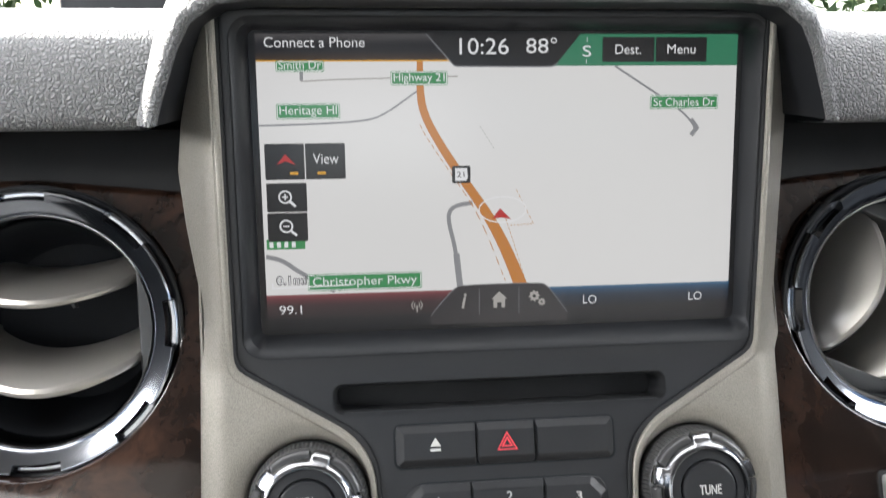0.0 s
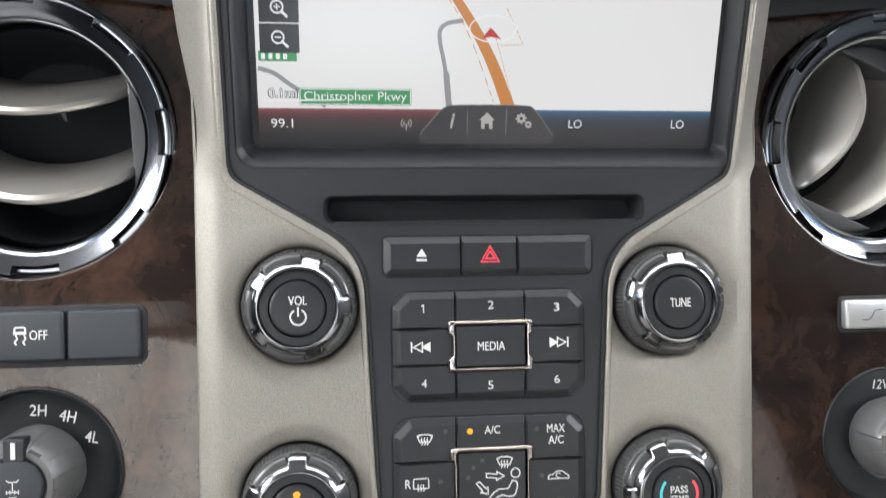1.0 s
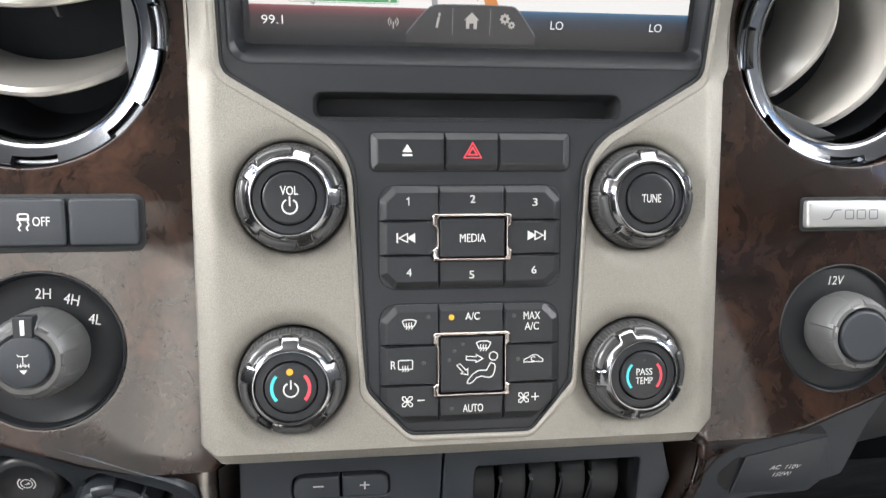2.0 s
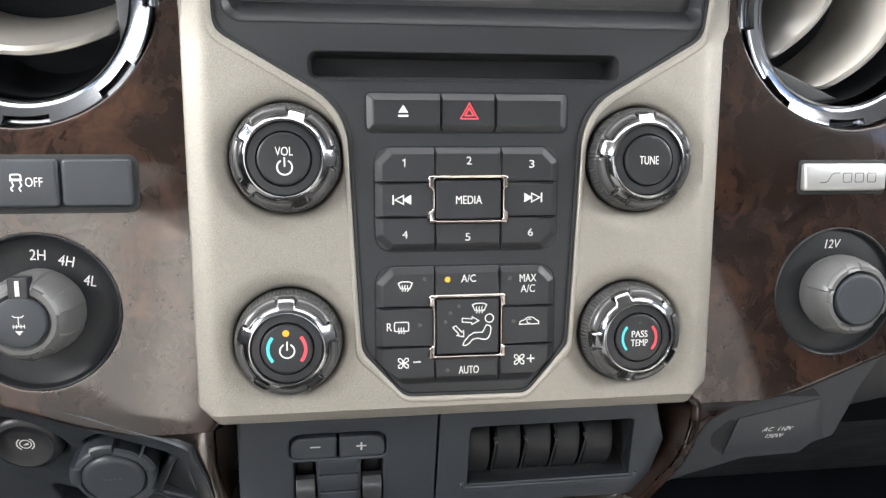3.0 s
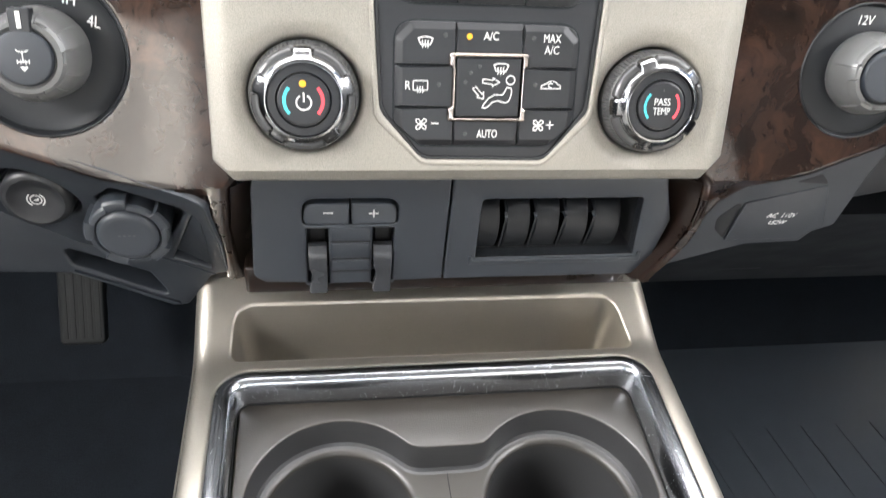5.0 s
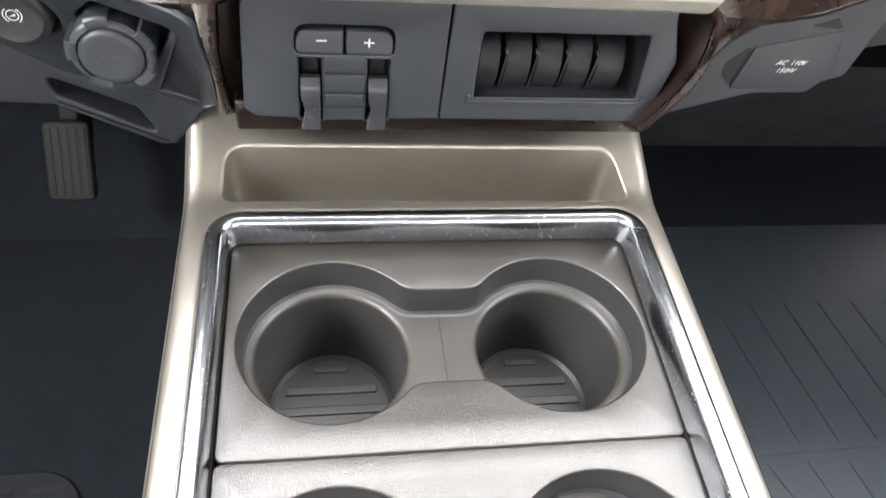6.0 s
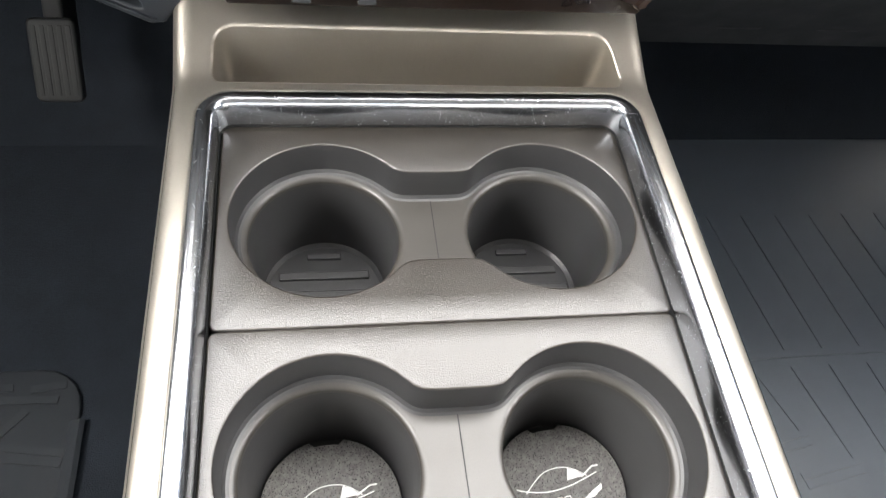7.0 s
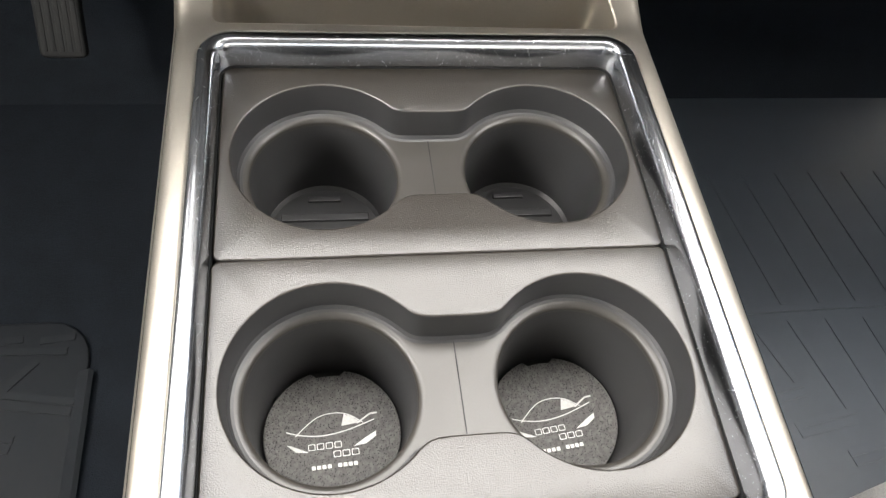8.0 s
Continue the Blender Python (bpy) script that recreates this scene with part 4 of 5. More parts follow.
part("symbol", stroke(arc(0, 0, 7.0, 138, 222, 14), 1.0, 11.56), TEAL, cap, "teal cold arc")
part("symbol", stroke(arc(0, 0, 7.0, -42, 42, 14), 1.0, 11.56), RED, cap, "red warm arc")
part("indicator", lathe([(0.5, 11.4), (0.4, 11.6)], 0.0, 6.2, 12), RUBBER, cap)


# ---- wood fascias beside the stack ----
left_wood = fillet([(-94, 129, 0), (-94, 60, 0), (-94, -84, 0), (-97.5, -88, 3), (-101.5, -97, 4), (-103.2, -115, 8), (-105, -130, 8), (-105, -150, 4), (-104.6, -183, 1), (-113.8, -183, 1), (-112.9, -151, 6), (-114.2, -132, 8), (-115.6, -119, 6), (-120.4, -108, 7), (-130, -99.5, 8), (-150, -90.4, 0), (-190, -76.0, 0), (-330, -34, 0), (-330, 137, 0), (-170, 137, 0)], 5)
right_wood = fillet([(94, 129, 0), (94, 60, 0), (94, -84, 0), (98.5, -89, 3), (102.6, -98, 4), (105.6, -112, 8), (105.2, -123, 8), (102.8, -133, 8), (98.4, -141, 6), (88.5, -158, 1), (92.5, -162, 1), (99.0, -150, 8), (106.4, -132, 8), (112.4, -118.5, 6), (116, -110, 6), (126, -100.5, 8), (150, -90.0, 0), (191, -74.5, 0), (330, -18, 0), (330, 137, 0), (170, 137, 0)], 5)
ROLL = [(0, 6), (0.35, 3.8), (1.0, 2.0), (2.0, 0.7), (3.4, 0)]
VL, VR, VRAD = (-167.5, 79.0), (168.0, 79.0), 52.0


def dial_hole(c, r):
    return circle(c[0], c[1], r, 72)


wl = thing("wood_trim", PANEL, "glossy dark burl wood dashboard trim beside the silver stack", "dashboard trim", "wood dashboard trims")
part("veneer", plate(left_wood, [dial_hole(VL, 51.5), dial_hole((-164.0, -41.5), 30.0)], -26, 0, 0.8, edge=ROLL, warp=fascia_tail, grid=6, guard=0.8), WOOD, wl)
wr = thing("wood_trim", PANEL, "glossy dark burl wood dashboard trim beside the silver stack", "dashboard trim", "wood dashboard trims")
part("veneer", plate(right_wood, [dial_hole(VR, 51.5), dial_hole((164.2, -42.8), 28.0)], -26, 0, 0.8, edge=ROLL, warp=fascia_tail, grid=6, guard=0.8), WOOD, wr)
for side, w in ((-1, wl), (1, wr)):
    # shade under the dash pad, put in as a near-black strip
    part("upper_shadow_panel", plate([(side * 107, 125), (side * 107, 156), (side * 330, 156), (side * 330, 125)], (), -20, -2.5, 0.3, warp=fascia, grid=20), GAP, w, "near-black strip for the shade under the dash pad")
    inner = [(-101.5, -97), (-103.2, -115), (-105, -130), (-105, -150), (-104.6, -183)] if side < 0 else [(101, -94), (102.8, -99), (105.4, -112), (105.2, -123), (102.8, -133), (98.4, -141), (88.5, -158)]
    part("return_wall", loft([[fascia_tail(u - side * d, v, -w_) for d, w_ in ((0.0, 2.2), (0.5, 3.4), (2.0, 6.0), (5.0, 14), (9.0, 30))][::side] for u, v in inner], False), WOOD_EDGE, w, "dark inner return of the wood trim")
    x = -106.9 if side < 0 else 104.8
    part("edge_gap", stroke([(x, -88), (x, 62), (x + side * 1.5, 150)], 1.2, -4.4, warp=fascia), GAP, w)


# ---- air vents ----
def air_vent(c, angle, blades, label):
    v = thing("air_vent", PANEL @ Matrix.Translation([q * MM for q in fascia(c[0], c[1], 0)]) @ pose(0, 0, 0, 6.3), label, "air vent", "round dashboard air vents")
    part("housing", lathe([(40.6, -6), (40.2, -14), (39, -28), (32, -44), (18, -50)], n=72), DUCT, v, "deep black duct")
    part("trim_ring", lathe([(52.6, -2.0), (52.6, 0.6), (51.8, 1.2), (51.0, 0.8), (50.6, -3)], n=96, cap1=False), BLACK, v)

    bm = lathe([(50.8, -3), (50.8, 3.8), (50.5, 4.7), (49.9, 5.1), (49.2, 5.0), (48.6, 4.6), (46.9, 3.9), (44.6, 2.8), (42.7, 1.6), (41.4, 0.2), (40.8, -1.4), (40.4, -4), (40.3, -12)], n=360, cap1=False)
    for p in bm.verts:
        a = math.atan2(p.co.y, p.co.x)
        if p.co.z > 3.0 * MM and p.co.xy.length > 48 * MM and math.cos(8 * (a - radians(2))) > 0.22:
            p.co.z = 0.5 * MM + (p.co.z - 3.8 * MM) * 0.2
    part("chrome_ring", bm, CHROME, v, "scalloped chrome ring")
    m = pose(0, 0, 0, 0, 0, angle)
    for ytip, drop, half, thick in blades:
        rows = []
        slope = drop / 18
        for k in range(25):
            x = -half + 2 * half * k / 24
            zf = -19 + 16 * (1 - (x / half) ** 2) - 40 * max(0.0, abs(x / half) - 0.86)
            yf = ytip - (zf + 21) * slope
            back = [(zf - 4 * q, yf + 14 * (1 - math.exp(-q * 0.25))) for q in range(1, 8)]
            top = [(zf, yf + thick * 0.5)] + [(z, y + thick * 0.5) for z, y in back]
            low = [(z, y - thick * 0.3) for z, y in reversed(back)] + [(zf - 1.0, yf - thick * 0.5), (zf, yf - thick * 0.4), (zf + 0.5, yf)]
            rows.append([m @ Vector((x, y, z)) for z, y in top + low])
        part("louver", loft(rows, True, True, True), VENT_BLADE, v, "silver vent louver")
    bm = plate([(-0.8, 17.5), (-0.8, 15.2), (3.0, 12.0), (5.8, 6.5), (7.1, 6.7), (5.4, 13.0), (5.2, 17.5)], (), -24, -21, 0.4)
    bmesh.ops.transform(bm, matrix=m, verts=bm.verts)
    part("louver_link", bm, PIVOT, v, "small grey link under the louver")
    for sx in (-1, 1):
        cut = 31.5
        a = math.degrees(math.acos(cut / 40.4))
        seg = arc(0, 0, 40.4, -a, a, 20)
        bm = plate([(sx * p[0], p[1]) for p in seg], (), -36, -16, 1.5)
        bmesh.ops.transform(bm, matrix=m, verts=bm.verts)
        part("pivot_plate", bm, PIVOT, v, "grey drum side plate")
    return v


air_vent(VL, 2, [(18.5, 9, 34.0, 3.0), (-10.0, 13, 36.0, 3.6)], "round air vent, scalloped chrome ring, silver louvers lying level")
air_vent(VR, 67, [(18.5, 9, 34.0, 3.0), (-10.0, 13, 36.0, 3.6)], "round air vent, scalloped chrome ring, silver louvers turned upright")


# ---- switches on the wood ----
def on_wood(u, v, lift=0.0):
    return PANEL @ Matrix.Translation([q * MM for q in fascia(u, v, lift)])


sw = thing("stability_switch_bank", on_wood(-164, 7.3), "row of satin black switches set in the wood trim", "switch row")
part("frame", plate(rr(-60, -11.2, 39.5, 10.6, 4), (), -2, 0.5, 0.4), GAP, sw)
b = part("switch", plate(rr(-20.5, -8.8, 11.6, 9.0, 1.5), (), -2, 2.6, 1.2), DARKGREY, sw, "satin black rocker switch")
letters("OFF", 3.2, 0.6, 3.4, 6.0, 2.66, WHITE, b)
part("symbol", stroke(rr(-4.8, 1.6, -1.2, 3.4, 0.6, 2), 0.6, 2.66, True), WHITE, b)
part("symbol", stroke([(-5.2, 1.4), (-0.8, 1.4)], 0.9, 2.68), WHITE, b)
part("symbol", stroke([(-4.4, 0.8), (-3.9, -0.6), (-4.8, -1.7), (-4.2, -2.8)], 0.55, 2.66), WHITE, b)
part("symbol", stroke([(-1.6, 0.8), (-1.1, -0.6), (-2.0, -1.7), (-1.4, -2.8)], 0.55, 2.66), WHITE, b)
part("switch", plate(rr(12.6, -8.8, 37.6, 9.0, 1.8), (), -2, 2.6, 1.2), DARKGREY, sw, "blank satin black switch")
part("switch", plate(rr(-58, -8.8, -21.5, 9.0, 1.8), (), -2, 2.6, 1.2), DARKGREY, sw)

dial = thing("four_wheel_drive_dial", on_wood(-164.0, -41.5), "round black four-wheel-drive selector dial on the wood trim", "selector dial")
part("rim", lathe([(30.6, -1.0), (30.5, 0.2), (30.1, 0.6), (29.6, 0.4), (29.2, -1.0), (28.6, -2.6)], n=80, cap1=False), DIAL, dial)
part("dial_plate", lathe([(28.9, -2.2), (28.3, -2.0), (27.6, -2.6), (24, -3.4), (18, -3.8)], n=80), DIAL, dial)


def chunky(teeth, amount, turn):
    def shape(r, z, a):
        return r + (amount if math.cos(teeth * (a - radians(turn))) > 0.2 else 0) * (1 if 2 < z < 16 else 0.3)
    return shape


k2 = part("knob", lathe([(16.4, -4), (16.2, 4), (15.6, 9), (14.4, 12.6), (13.0, 14.2), (11.4, 14.6), (10.2, 14.2)], n=180, shape=chunky(6, 0.45, 84)), KNOBGREY, dial, "dark grey rubber grip knob")
part("collar", lathe([(13.6, 11.6), (13.3, 14.2), (12.2, 15.4), (10.6, 15.6), (9.6, 14.8)], n=180, shape=lambda r, z, a: r - (1.0 if math.cos(6 * (a - radians(60))) > 0.55 and r > 12.5 else 0), cap1=False), KNOBGREY, k2, "notched raised collar")
part("knob_cap", lathe([(9.5, 14.2), (9.4, 16.2), (9.0, 16.8), (8.3, 17.0)], n=64), DARKGREY, k2)
part("pointer_block", plate(fillet([(-2.9, 8.6, 0.4), (3.7, 8.6, 0.4), (3.9, 16.4, 0.8), (-3.1, 16.4, 0.8)], 3), (), 12, 16.9, 0.5), BLACK, k2)
part("pointer", stroke([(0.4, 9.8), (0.4, 15.2)], 1.4, 17.0, height=0.25), WHITE, k2, "white pointer bar")
letters("2H", 0.3, 21.7, 4.0, 5.6, -3.2, WHITE, dial, turn=-3)
letters("4H", 10.4, 19.2, 4.0, 5.6, -3.2, WHITE, dial, turn=-12)
letters("4L", 18.6, 11.3, 4.0, 4.6, -3.2, WHITE, dial, turn=-10)
part("symbol", stroke([(-1.9, 2.9), (-1.2, 2.2), (1.3, 2.2), (2.0, 2.9)], 0.36, 17.1), WHITE, k2)
part("symbol", stroke([(0.05, 2.2), (0.05, -1.0)], 0.36, 17.1), WHITE, k2)
part("symbol", stroke([(-1.8, -1.2), (2.0, -1.2)], 0.32, 17.12), WHITE, k2)
for x in (-1.8, -0.7, 0.8, 2.0):
    part("symbol", stroke([(x, -1.9), (x, -0.5)], 0.32, 17.14), WHITE, k2)
part("symbol", flat([(-1.3, -2.8), (1.5, -2.8), (0.1, -4.4)], 17.1), WHITE, k2)

badge = thing("multimedia_badge", on_wood(163.3, 7.3), "small satin silver badge plate set in the wood trim", "badge")
part("badge_plate", plate(rr(-19.0, -5.6, 19.0, 6.0, 1.4), (), -2, 3.4, 1.5), SILVER_BADGE, badge)
part("badge_frame", plate(rr(-20.2, -7.2, 20.4, 7.4, 1.8), (), -2, 0.4, 0.3), GAP, badge)
part("badge_mark", stroke(smooth_line([(-12.0, -2.0), (-9.0, -2.0), (-7.6, 0.0), (-6.6, 2.0), (-3.4, 2.0)]), 0.36, 3.46), RUBBER, badge)
for x in (-1.6, 3.9, 9.6):
    part("badge_mark", stroke(rr(x, -1.9, x + 3.9, 1.9, 0.5, 2), 0.32, 3.46, True), RUBBER, badge)

outlet = thing("power_outlet", on_wood(164.2, -42.8), "round black 12 volt power outlet with its cover plugged in", "power outlet")
part("rim", lathe([(28.6, -1.0), (28.5, 0.2), (28.1, 0.6), (27.6, 0.3), (27.0, -1.8)], n=80, cap1=False), DIAL, outlet)
part("plate", lathe([(27.4, -2.0), (26.5, -1.6), (16, -2.0)], n=80), DIAL, outlet)
plug = part("plug_cover", lathe([(15.2, -3), (16.8, 1), (16.9, 4), (16.2, 9), (14.9, 12.6), (13.6, 14.2), (12.4, 14.6), (11.5, 13.8), (11.2, 12.6)], n=180, shape=chunky(3, 0.5, 20)), KNOBGREY, outlet, "dark grey rubber plug cover")
part("plug_collar", lathe([(15.6, 9.5), (15.0, 13.4), (13.6, 15.2), (12.0, 15.4), (11.4, 14.4)], n=180, shape=lambda r, z, a: r - (1.3 if math.cos(5 * (a - radians(30))) > 0.45 and r > 12.5 else 0), cap1=False), KNOBGREY, plug, "notched collar of the plug")
part("plug_cap", lathe([(10.8, 12.6), (10.8, 15.6), (10.3, 16.5), (9.6, 16.8), (9.2, 16.8)], n=64), DARKGREY, plug)
letters("12V", -1.6, 21.2, 3.8, 7.4, -1.5, WHITE, outlet, slant=0.2)


# ---- lower pod: trailer brake controller and open switch bay ----
brake = thing("trailer_brake_controller", POD_FACE, "dark grey trailer brake controller with two squeeze levers", "brake controller")
key_well = fillet([(-74.2, -117.5, 3.4), (-31.8, -117.5, 3.4), (-31.8, -102.8, 7), (-74.2, -102.8, 7)], 6)
lever_slots = [rr(a, -153.2, a + 10.0, -119.4, 0.6) for a in (-72.8, -43.2)]
part("face_plate", plate(fillet([(-97.4, -147, 5), (-92.5, -151.6, 3), (-72.9, -152.6, 0), (-72.9, -153.6, 0), (-32.8, -153.6, 0), (-32.8, -152.6, 0), (-9.2, -152, 0.8), (-9.4, -90, 1), (-94.6, -90, 7)], 5), [key_well] + lever_slots, -14, 0, 0.9), POD, brake)
# near-black backing paints the shade inside the key well and lever slots
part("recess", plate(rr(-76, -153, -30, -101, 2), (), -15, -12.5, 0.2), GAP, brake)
for side, xa, xb in (("minus", -73.6, -53.7), ("plus", -52.5, -32.4)):
    r0, r1 = (5.5, 0.8) if side == "minus" else (0.8, 5.5)
    b = part(side + "_key", plate(fillet([(xa, -117.2, min(r0, 3)), (xb, -117.2, min(r1, 3)), (xb, -106.7, r1), (xa, -106.7, r0)], 5), (), -12, -0.9, 1.0, warp=lambda u, v, w: (u, v, w - 0.5 + (1.4 * min(1.0, max(0.0, (-107.5 - v) / 9)) if w > -8 else 0.5)), grid=1.2), POD, brake)
    if side == "minus":
        part("symbol", stroke([(-65.0, -111.0), (-60.6, -111.0)], 0.75, -0.72), WHITE, b)
    else:
        part("symbol", stroke([(-45.0, -111.4), (-40.6, -111.4)], 0.75, -0.62), WHITE, b)
        part("symbol", stroke([(-42.8, -113.6), (-42.8, -109.2)], 0.75, -0.38), WHITE, b)
LEVER = surface("lever_gloss_plastic", (0.032, 0.034, 0.0375), 0.26, 0.0, 2400, 0.05, 0.0001, 0.1)
for xa, xb in ((-72.2, -63.6), (-42.6, -33.8)):
    rows = []
    for k in range(19):
        q = k / 18
        y = -130.6 - 26.4 * q
        z = 1.2 + 2.0 * math.sin(q * math.pi * 0.9) * (1 - q) - 2.4 * max(0.0, 1 - q * 7) + 4.6 * max(0.0, q - 0.62) ** 1.2
        waist = 1.5 * math.exp(-((q - 0.62) / 0.2) ** 2)
        rows.append([(xa + waist, y, z - 3.0), (xb, y, z - 3.0), (xb, y, z - 0.7), (xb - 0.3, y, z - 0.2), (xb - 0.9, y, z), (xa + waist + 0.9, y, z), (xa + waist + 0.3, y, z - 0.2), (xa + waist, y, z - 0.7)])
    part("squeeze_lever", loft(rows, True, True, True), LEVER, brake, "curved grey squeeze lever")
    part("lever_stem", plate(rr(xa + 1, -150, xb - 1, -121, 0.6), (), -12, -7.5, 0.4), GAP, brake)
for y0, y1 in ((-126.3, -118.8), (-136.8, -127.8), (-144.6, -138.2)):
    part("finger_rib", plate(rr(-61.9, y0, -44.3, y1, 0.5), (), -0.2, 0.55, 0.5), POD, brake)
# flat near-black strips paint the shade of the grooves
for y in (-127.0, -137.5, -145.4):
    part("rib_groove", plate(rr(-61.6, y - 0.7, -44.0, y + 0.7, 0.5), (), -0.2, 0.08, 0.05), GAP, brake)

bay = thing("switch_bay", POD_FACE, "dark grey open switch bay with rounded blanks and thin dividers", "switch bay")
hole = fillet([(6.0, -138.6, 0.8), (84.3, -138.0, 0.8), (81.0, -103.4, 2.2), (5.6, -103.7, 2.2)], 4)
part("face_plate", plate(fillet([(-8.3, -152, 0.8), (89.6, -152, 3), (94.4, -144, 3), (98.0, -117, 4), (90.8, -96, 4), (89.5, -90, 2), (-8.5, -90, 1)], 5), [hole], -10, 0.3, 1.0), POD, bay)
# bay walls are near-black: the hollow's shade is in their colour
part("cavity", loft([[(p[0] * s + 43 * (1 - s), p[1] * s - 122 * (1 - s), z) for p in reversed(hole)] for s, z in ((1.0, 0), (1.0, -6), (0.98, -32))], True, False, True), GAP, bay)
for xa, xb in ((4.5, 16.8), (19.6, 31.4), (33.8, 45.8), (48.2, 59.8), (62.4, 76.0)):
    rows = []
    for x, r in ((xa, 12.2), (xa + 0.6, 12.9), (xa + 3, 13.2), (xb - 1.6, 13.1), (xb - 0.5, 12.7), (xb, 11.8), (xb + 0.1, 7.0)):
        rows.append([(x, -127.5 + r * 1.15 * math.sin(radians(a)), -15 + r * 0.8 * math.cos(radians(a))) for a in range(-88, 89, 11)])
    part("blank", loft(rows, False), DIAL, bay, "rounded black switch blank")
for x in (18.6, 32.8, 47.1, 61.3):
    part("divider", loft([[(x + dx, y, z) for dx in (-0.5, -0.3, 0.3, 0.5)] for y, z in ((-112, -14), (-114.6, -4.4), (-116, -3.2), (-120, -3.6), (-127, -4.8), (-134, -6.2), (-141, -7.6))], False), BLACK, bay)
    part("divider_tip", lathe([(0.8, -6), (0.8, -3.0), (0.4, -2.5)], x, -116.4, 12), POD, bay)
part("lip", plate(fillet([(2.6, -142.0, 0.6), (88.4, -142.0, 0.6), (88.4, -136.6, 0.6), (86.2, -136.6, 0.4), (86.2, -139.0, 0.4), (4.2, -139.2, 0.4), (4.2, -136.8, 0.4), (2.6, -136.8, 0.6)], 3), (), -2, 1.5, 0.5), POD, bay)
strip = thing("lower_wood_strip", POD_FACE, "dark glossy wood strip under the lower pod", "dashboard trim")
part("veneer", plate(rr(-103, -168, 101, -150.5, 2), (), -24, -9, 1.6), WOOD_EDGE, strip)
# added near-black strip that paints the shade under the pod
part("top_shade_strip", plate(rr(-97, -152.5, 95, -149.5, 0.4), (), -12, -8.6, 0.2), GAP, strip)

# ---- lower dash, driver side ----
low = thing("lower_dash_driver", LOWER_LEFT, "dark grey lower dash panel under the wood trim", "lower dash panel")
edge_l = fillet([(-190, 110, 0), (-190, -60, 0), (-60, -42, 6), (-20, -50.5, 6), (13.7, -47.8, 3), (40.6, -58.6, 2), (48.0, -53, 3), (53.4, -19, 8), (54.8, 4, 4), (56.4, 15, 5), (51.6, 22.4, 5), (21, 35.2, 0), (-19, 48.8, 0)], 5)
pocket = fillet([(6, -26, 4), (20.0, -36, 3), (46.6, 8.5, 3), (44, 12.0, 2), (18, 20.4, 5), (6, 8, 5)], 5)
facet = fillet([(22.0, -47.5, 1), (40.2, -51.5, 1), (49.6, -1.0, 2), (48.6, 8.0, 1)], 4)
bore = [(-20.8 + 17.0 * math.cos(a / 24 * math.pi), 3.2 + 18.4 * math.sin(a / 24 * math.pi)) for a in range(48)]
part("panel", plate(edge_l, [pocket, facet, bore], -12, 0, 1.2), DARKGREY, low)
# near-black sheets paint the shade in the pocket and the bore
part("pocket_floor", plate(offset(pocket, -1.0), (), -15, -12.4, 0.1), GAP, low, "near-black sheet for the shade behind the socket cover")
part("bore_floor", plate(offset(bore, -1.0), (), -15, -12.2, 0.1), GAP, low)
part("side_facet", plate(offset(facet, 0.2), (), -9, -0.9, 0.3, warp=lambda u, v, w: (u, v, w - max(0.0, 44 - u) * 0.2), grid=4), DARKGREY, low, "smooth sunken triangular facet")
part("edge_bead", stroke([(-190, 110.4), (-19, 49.2), (21, 35.6), (50, 23.6), (54.6, 20), (56.6, 15.5), (55.2, 4), (53.8, -19), (48.4, -53)], 0.8, -1.0, height=1.3), POD, low)
part("lower_bead", stroke([(13.7, -47.4), (40.6, -58.2)], 0.8, -0.4, height=0.9), POD, low)
knee = thing("knee_panel", KNEE, "dark recessed panel under the driver's switch row", "lower dash panel")
part("panel", plate(fillet([(-330, -120, 0), (-110, -120, 0), (-112, -165, 4), (-138, -203, 3), (-146, -203.5, 2), (-192, -178, 4), (-330, -172, 0)], 5), [fillet([(-190, -172, 4), (-146, -196, 2), (-154, -179, 3), (-193, -160, 4)], 4)], -40, 0, 1.5), DARKGREY, knee)
# near-black sheet paints the shade inside the pocket
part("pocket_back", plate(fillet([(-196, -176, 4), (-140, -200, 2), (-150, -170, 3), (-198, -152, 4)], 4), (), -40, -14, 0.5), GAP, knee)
part("pocket_lip", stroke([(-190, -175.4), (-142, -200.6)], 1.0, -0.4, height=2.2), POD, knee)
btn = thing("parking_brake_button", pose(-0.1852, -0.0022, FLOOR - 0.1115, 90), "round black push button with a white brake symbol", "push button")
part("collar", lathe([(16.4, -9.0), (16.2, -4.4), (15.6, -3.4), (15.0, -4.0), (14.8, -5.6)], n=56, cap1=False), BLACK, btn)
b = part("button", lathe([(14.6, -9.0), (14.6, 1.4), (14.0, 2.8), (12.8, 3.8), (11.4, 4.0), (10.2, 3.4), (7, 2.7), (3, 2.5)], n=56), BUTTON, btn)
part("symbol", stroke(circle(0, 0.4, 2.3, 24), 0.45, 3.0, True), WHITE, b)
part("symbol", stroke(arc(0, 0.4, 3.5, 125, 235, 10), 0.5, 3.1), WHITE, b)
part("symbol", stroke(arc(0, 0.4, 3.5, -55, 55, 10), 0.5, 3.1), WHITE, b)
part("symbol", flat([(-1.3, -0.2), (1.3, 0.0), (1.1, 1.2)], 3.02), WHITE, b)
cap_ = thing("socket_cover", pose(-0.1468, -0.0160, FLOOR - 0.1190, 90), "round dark grey socket cover with a notched rim", "socket cover")


def lobed(r, z, a):
    return r + (0.8 if math.cos(5 * (a - radians(100))) > 0.1 and r > 14 else -0.9 if r > 14 else 0)


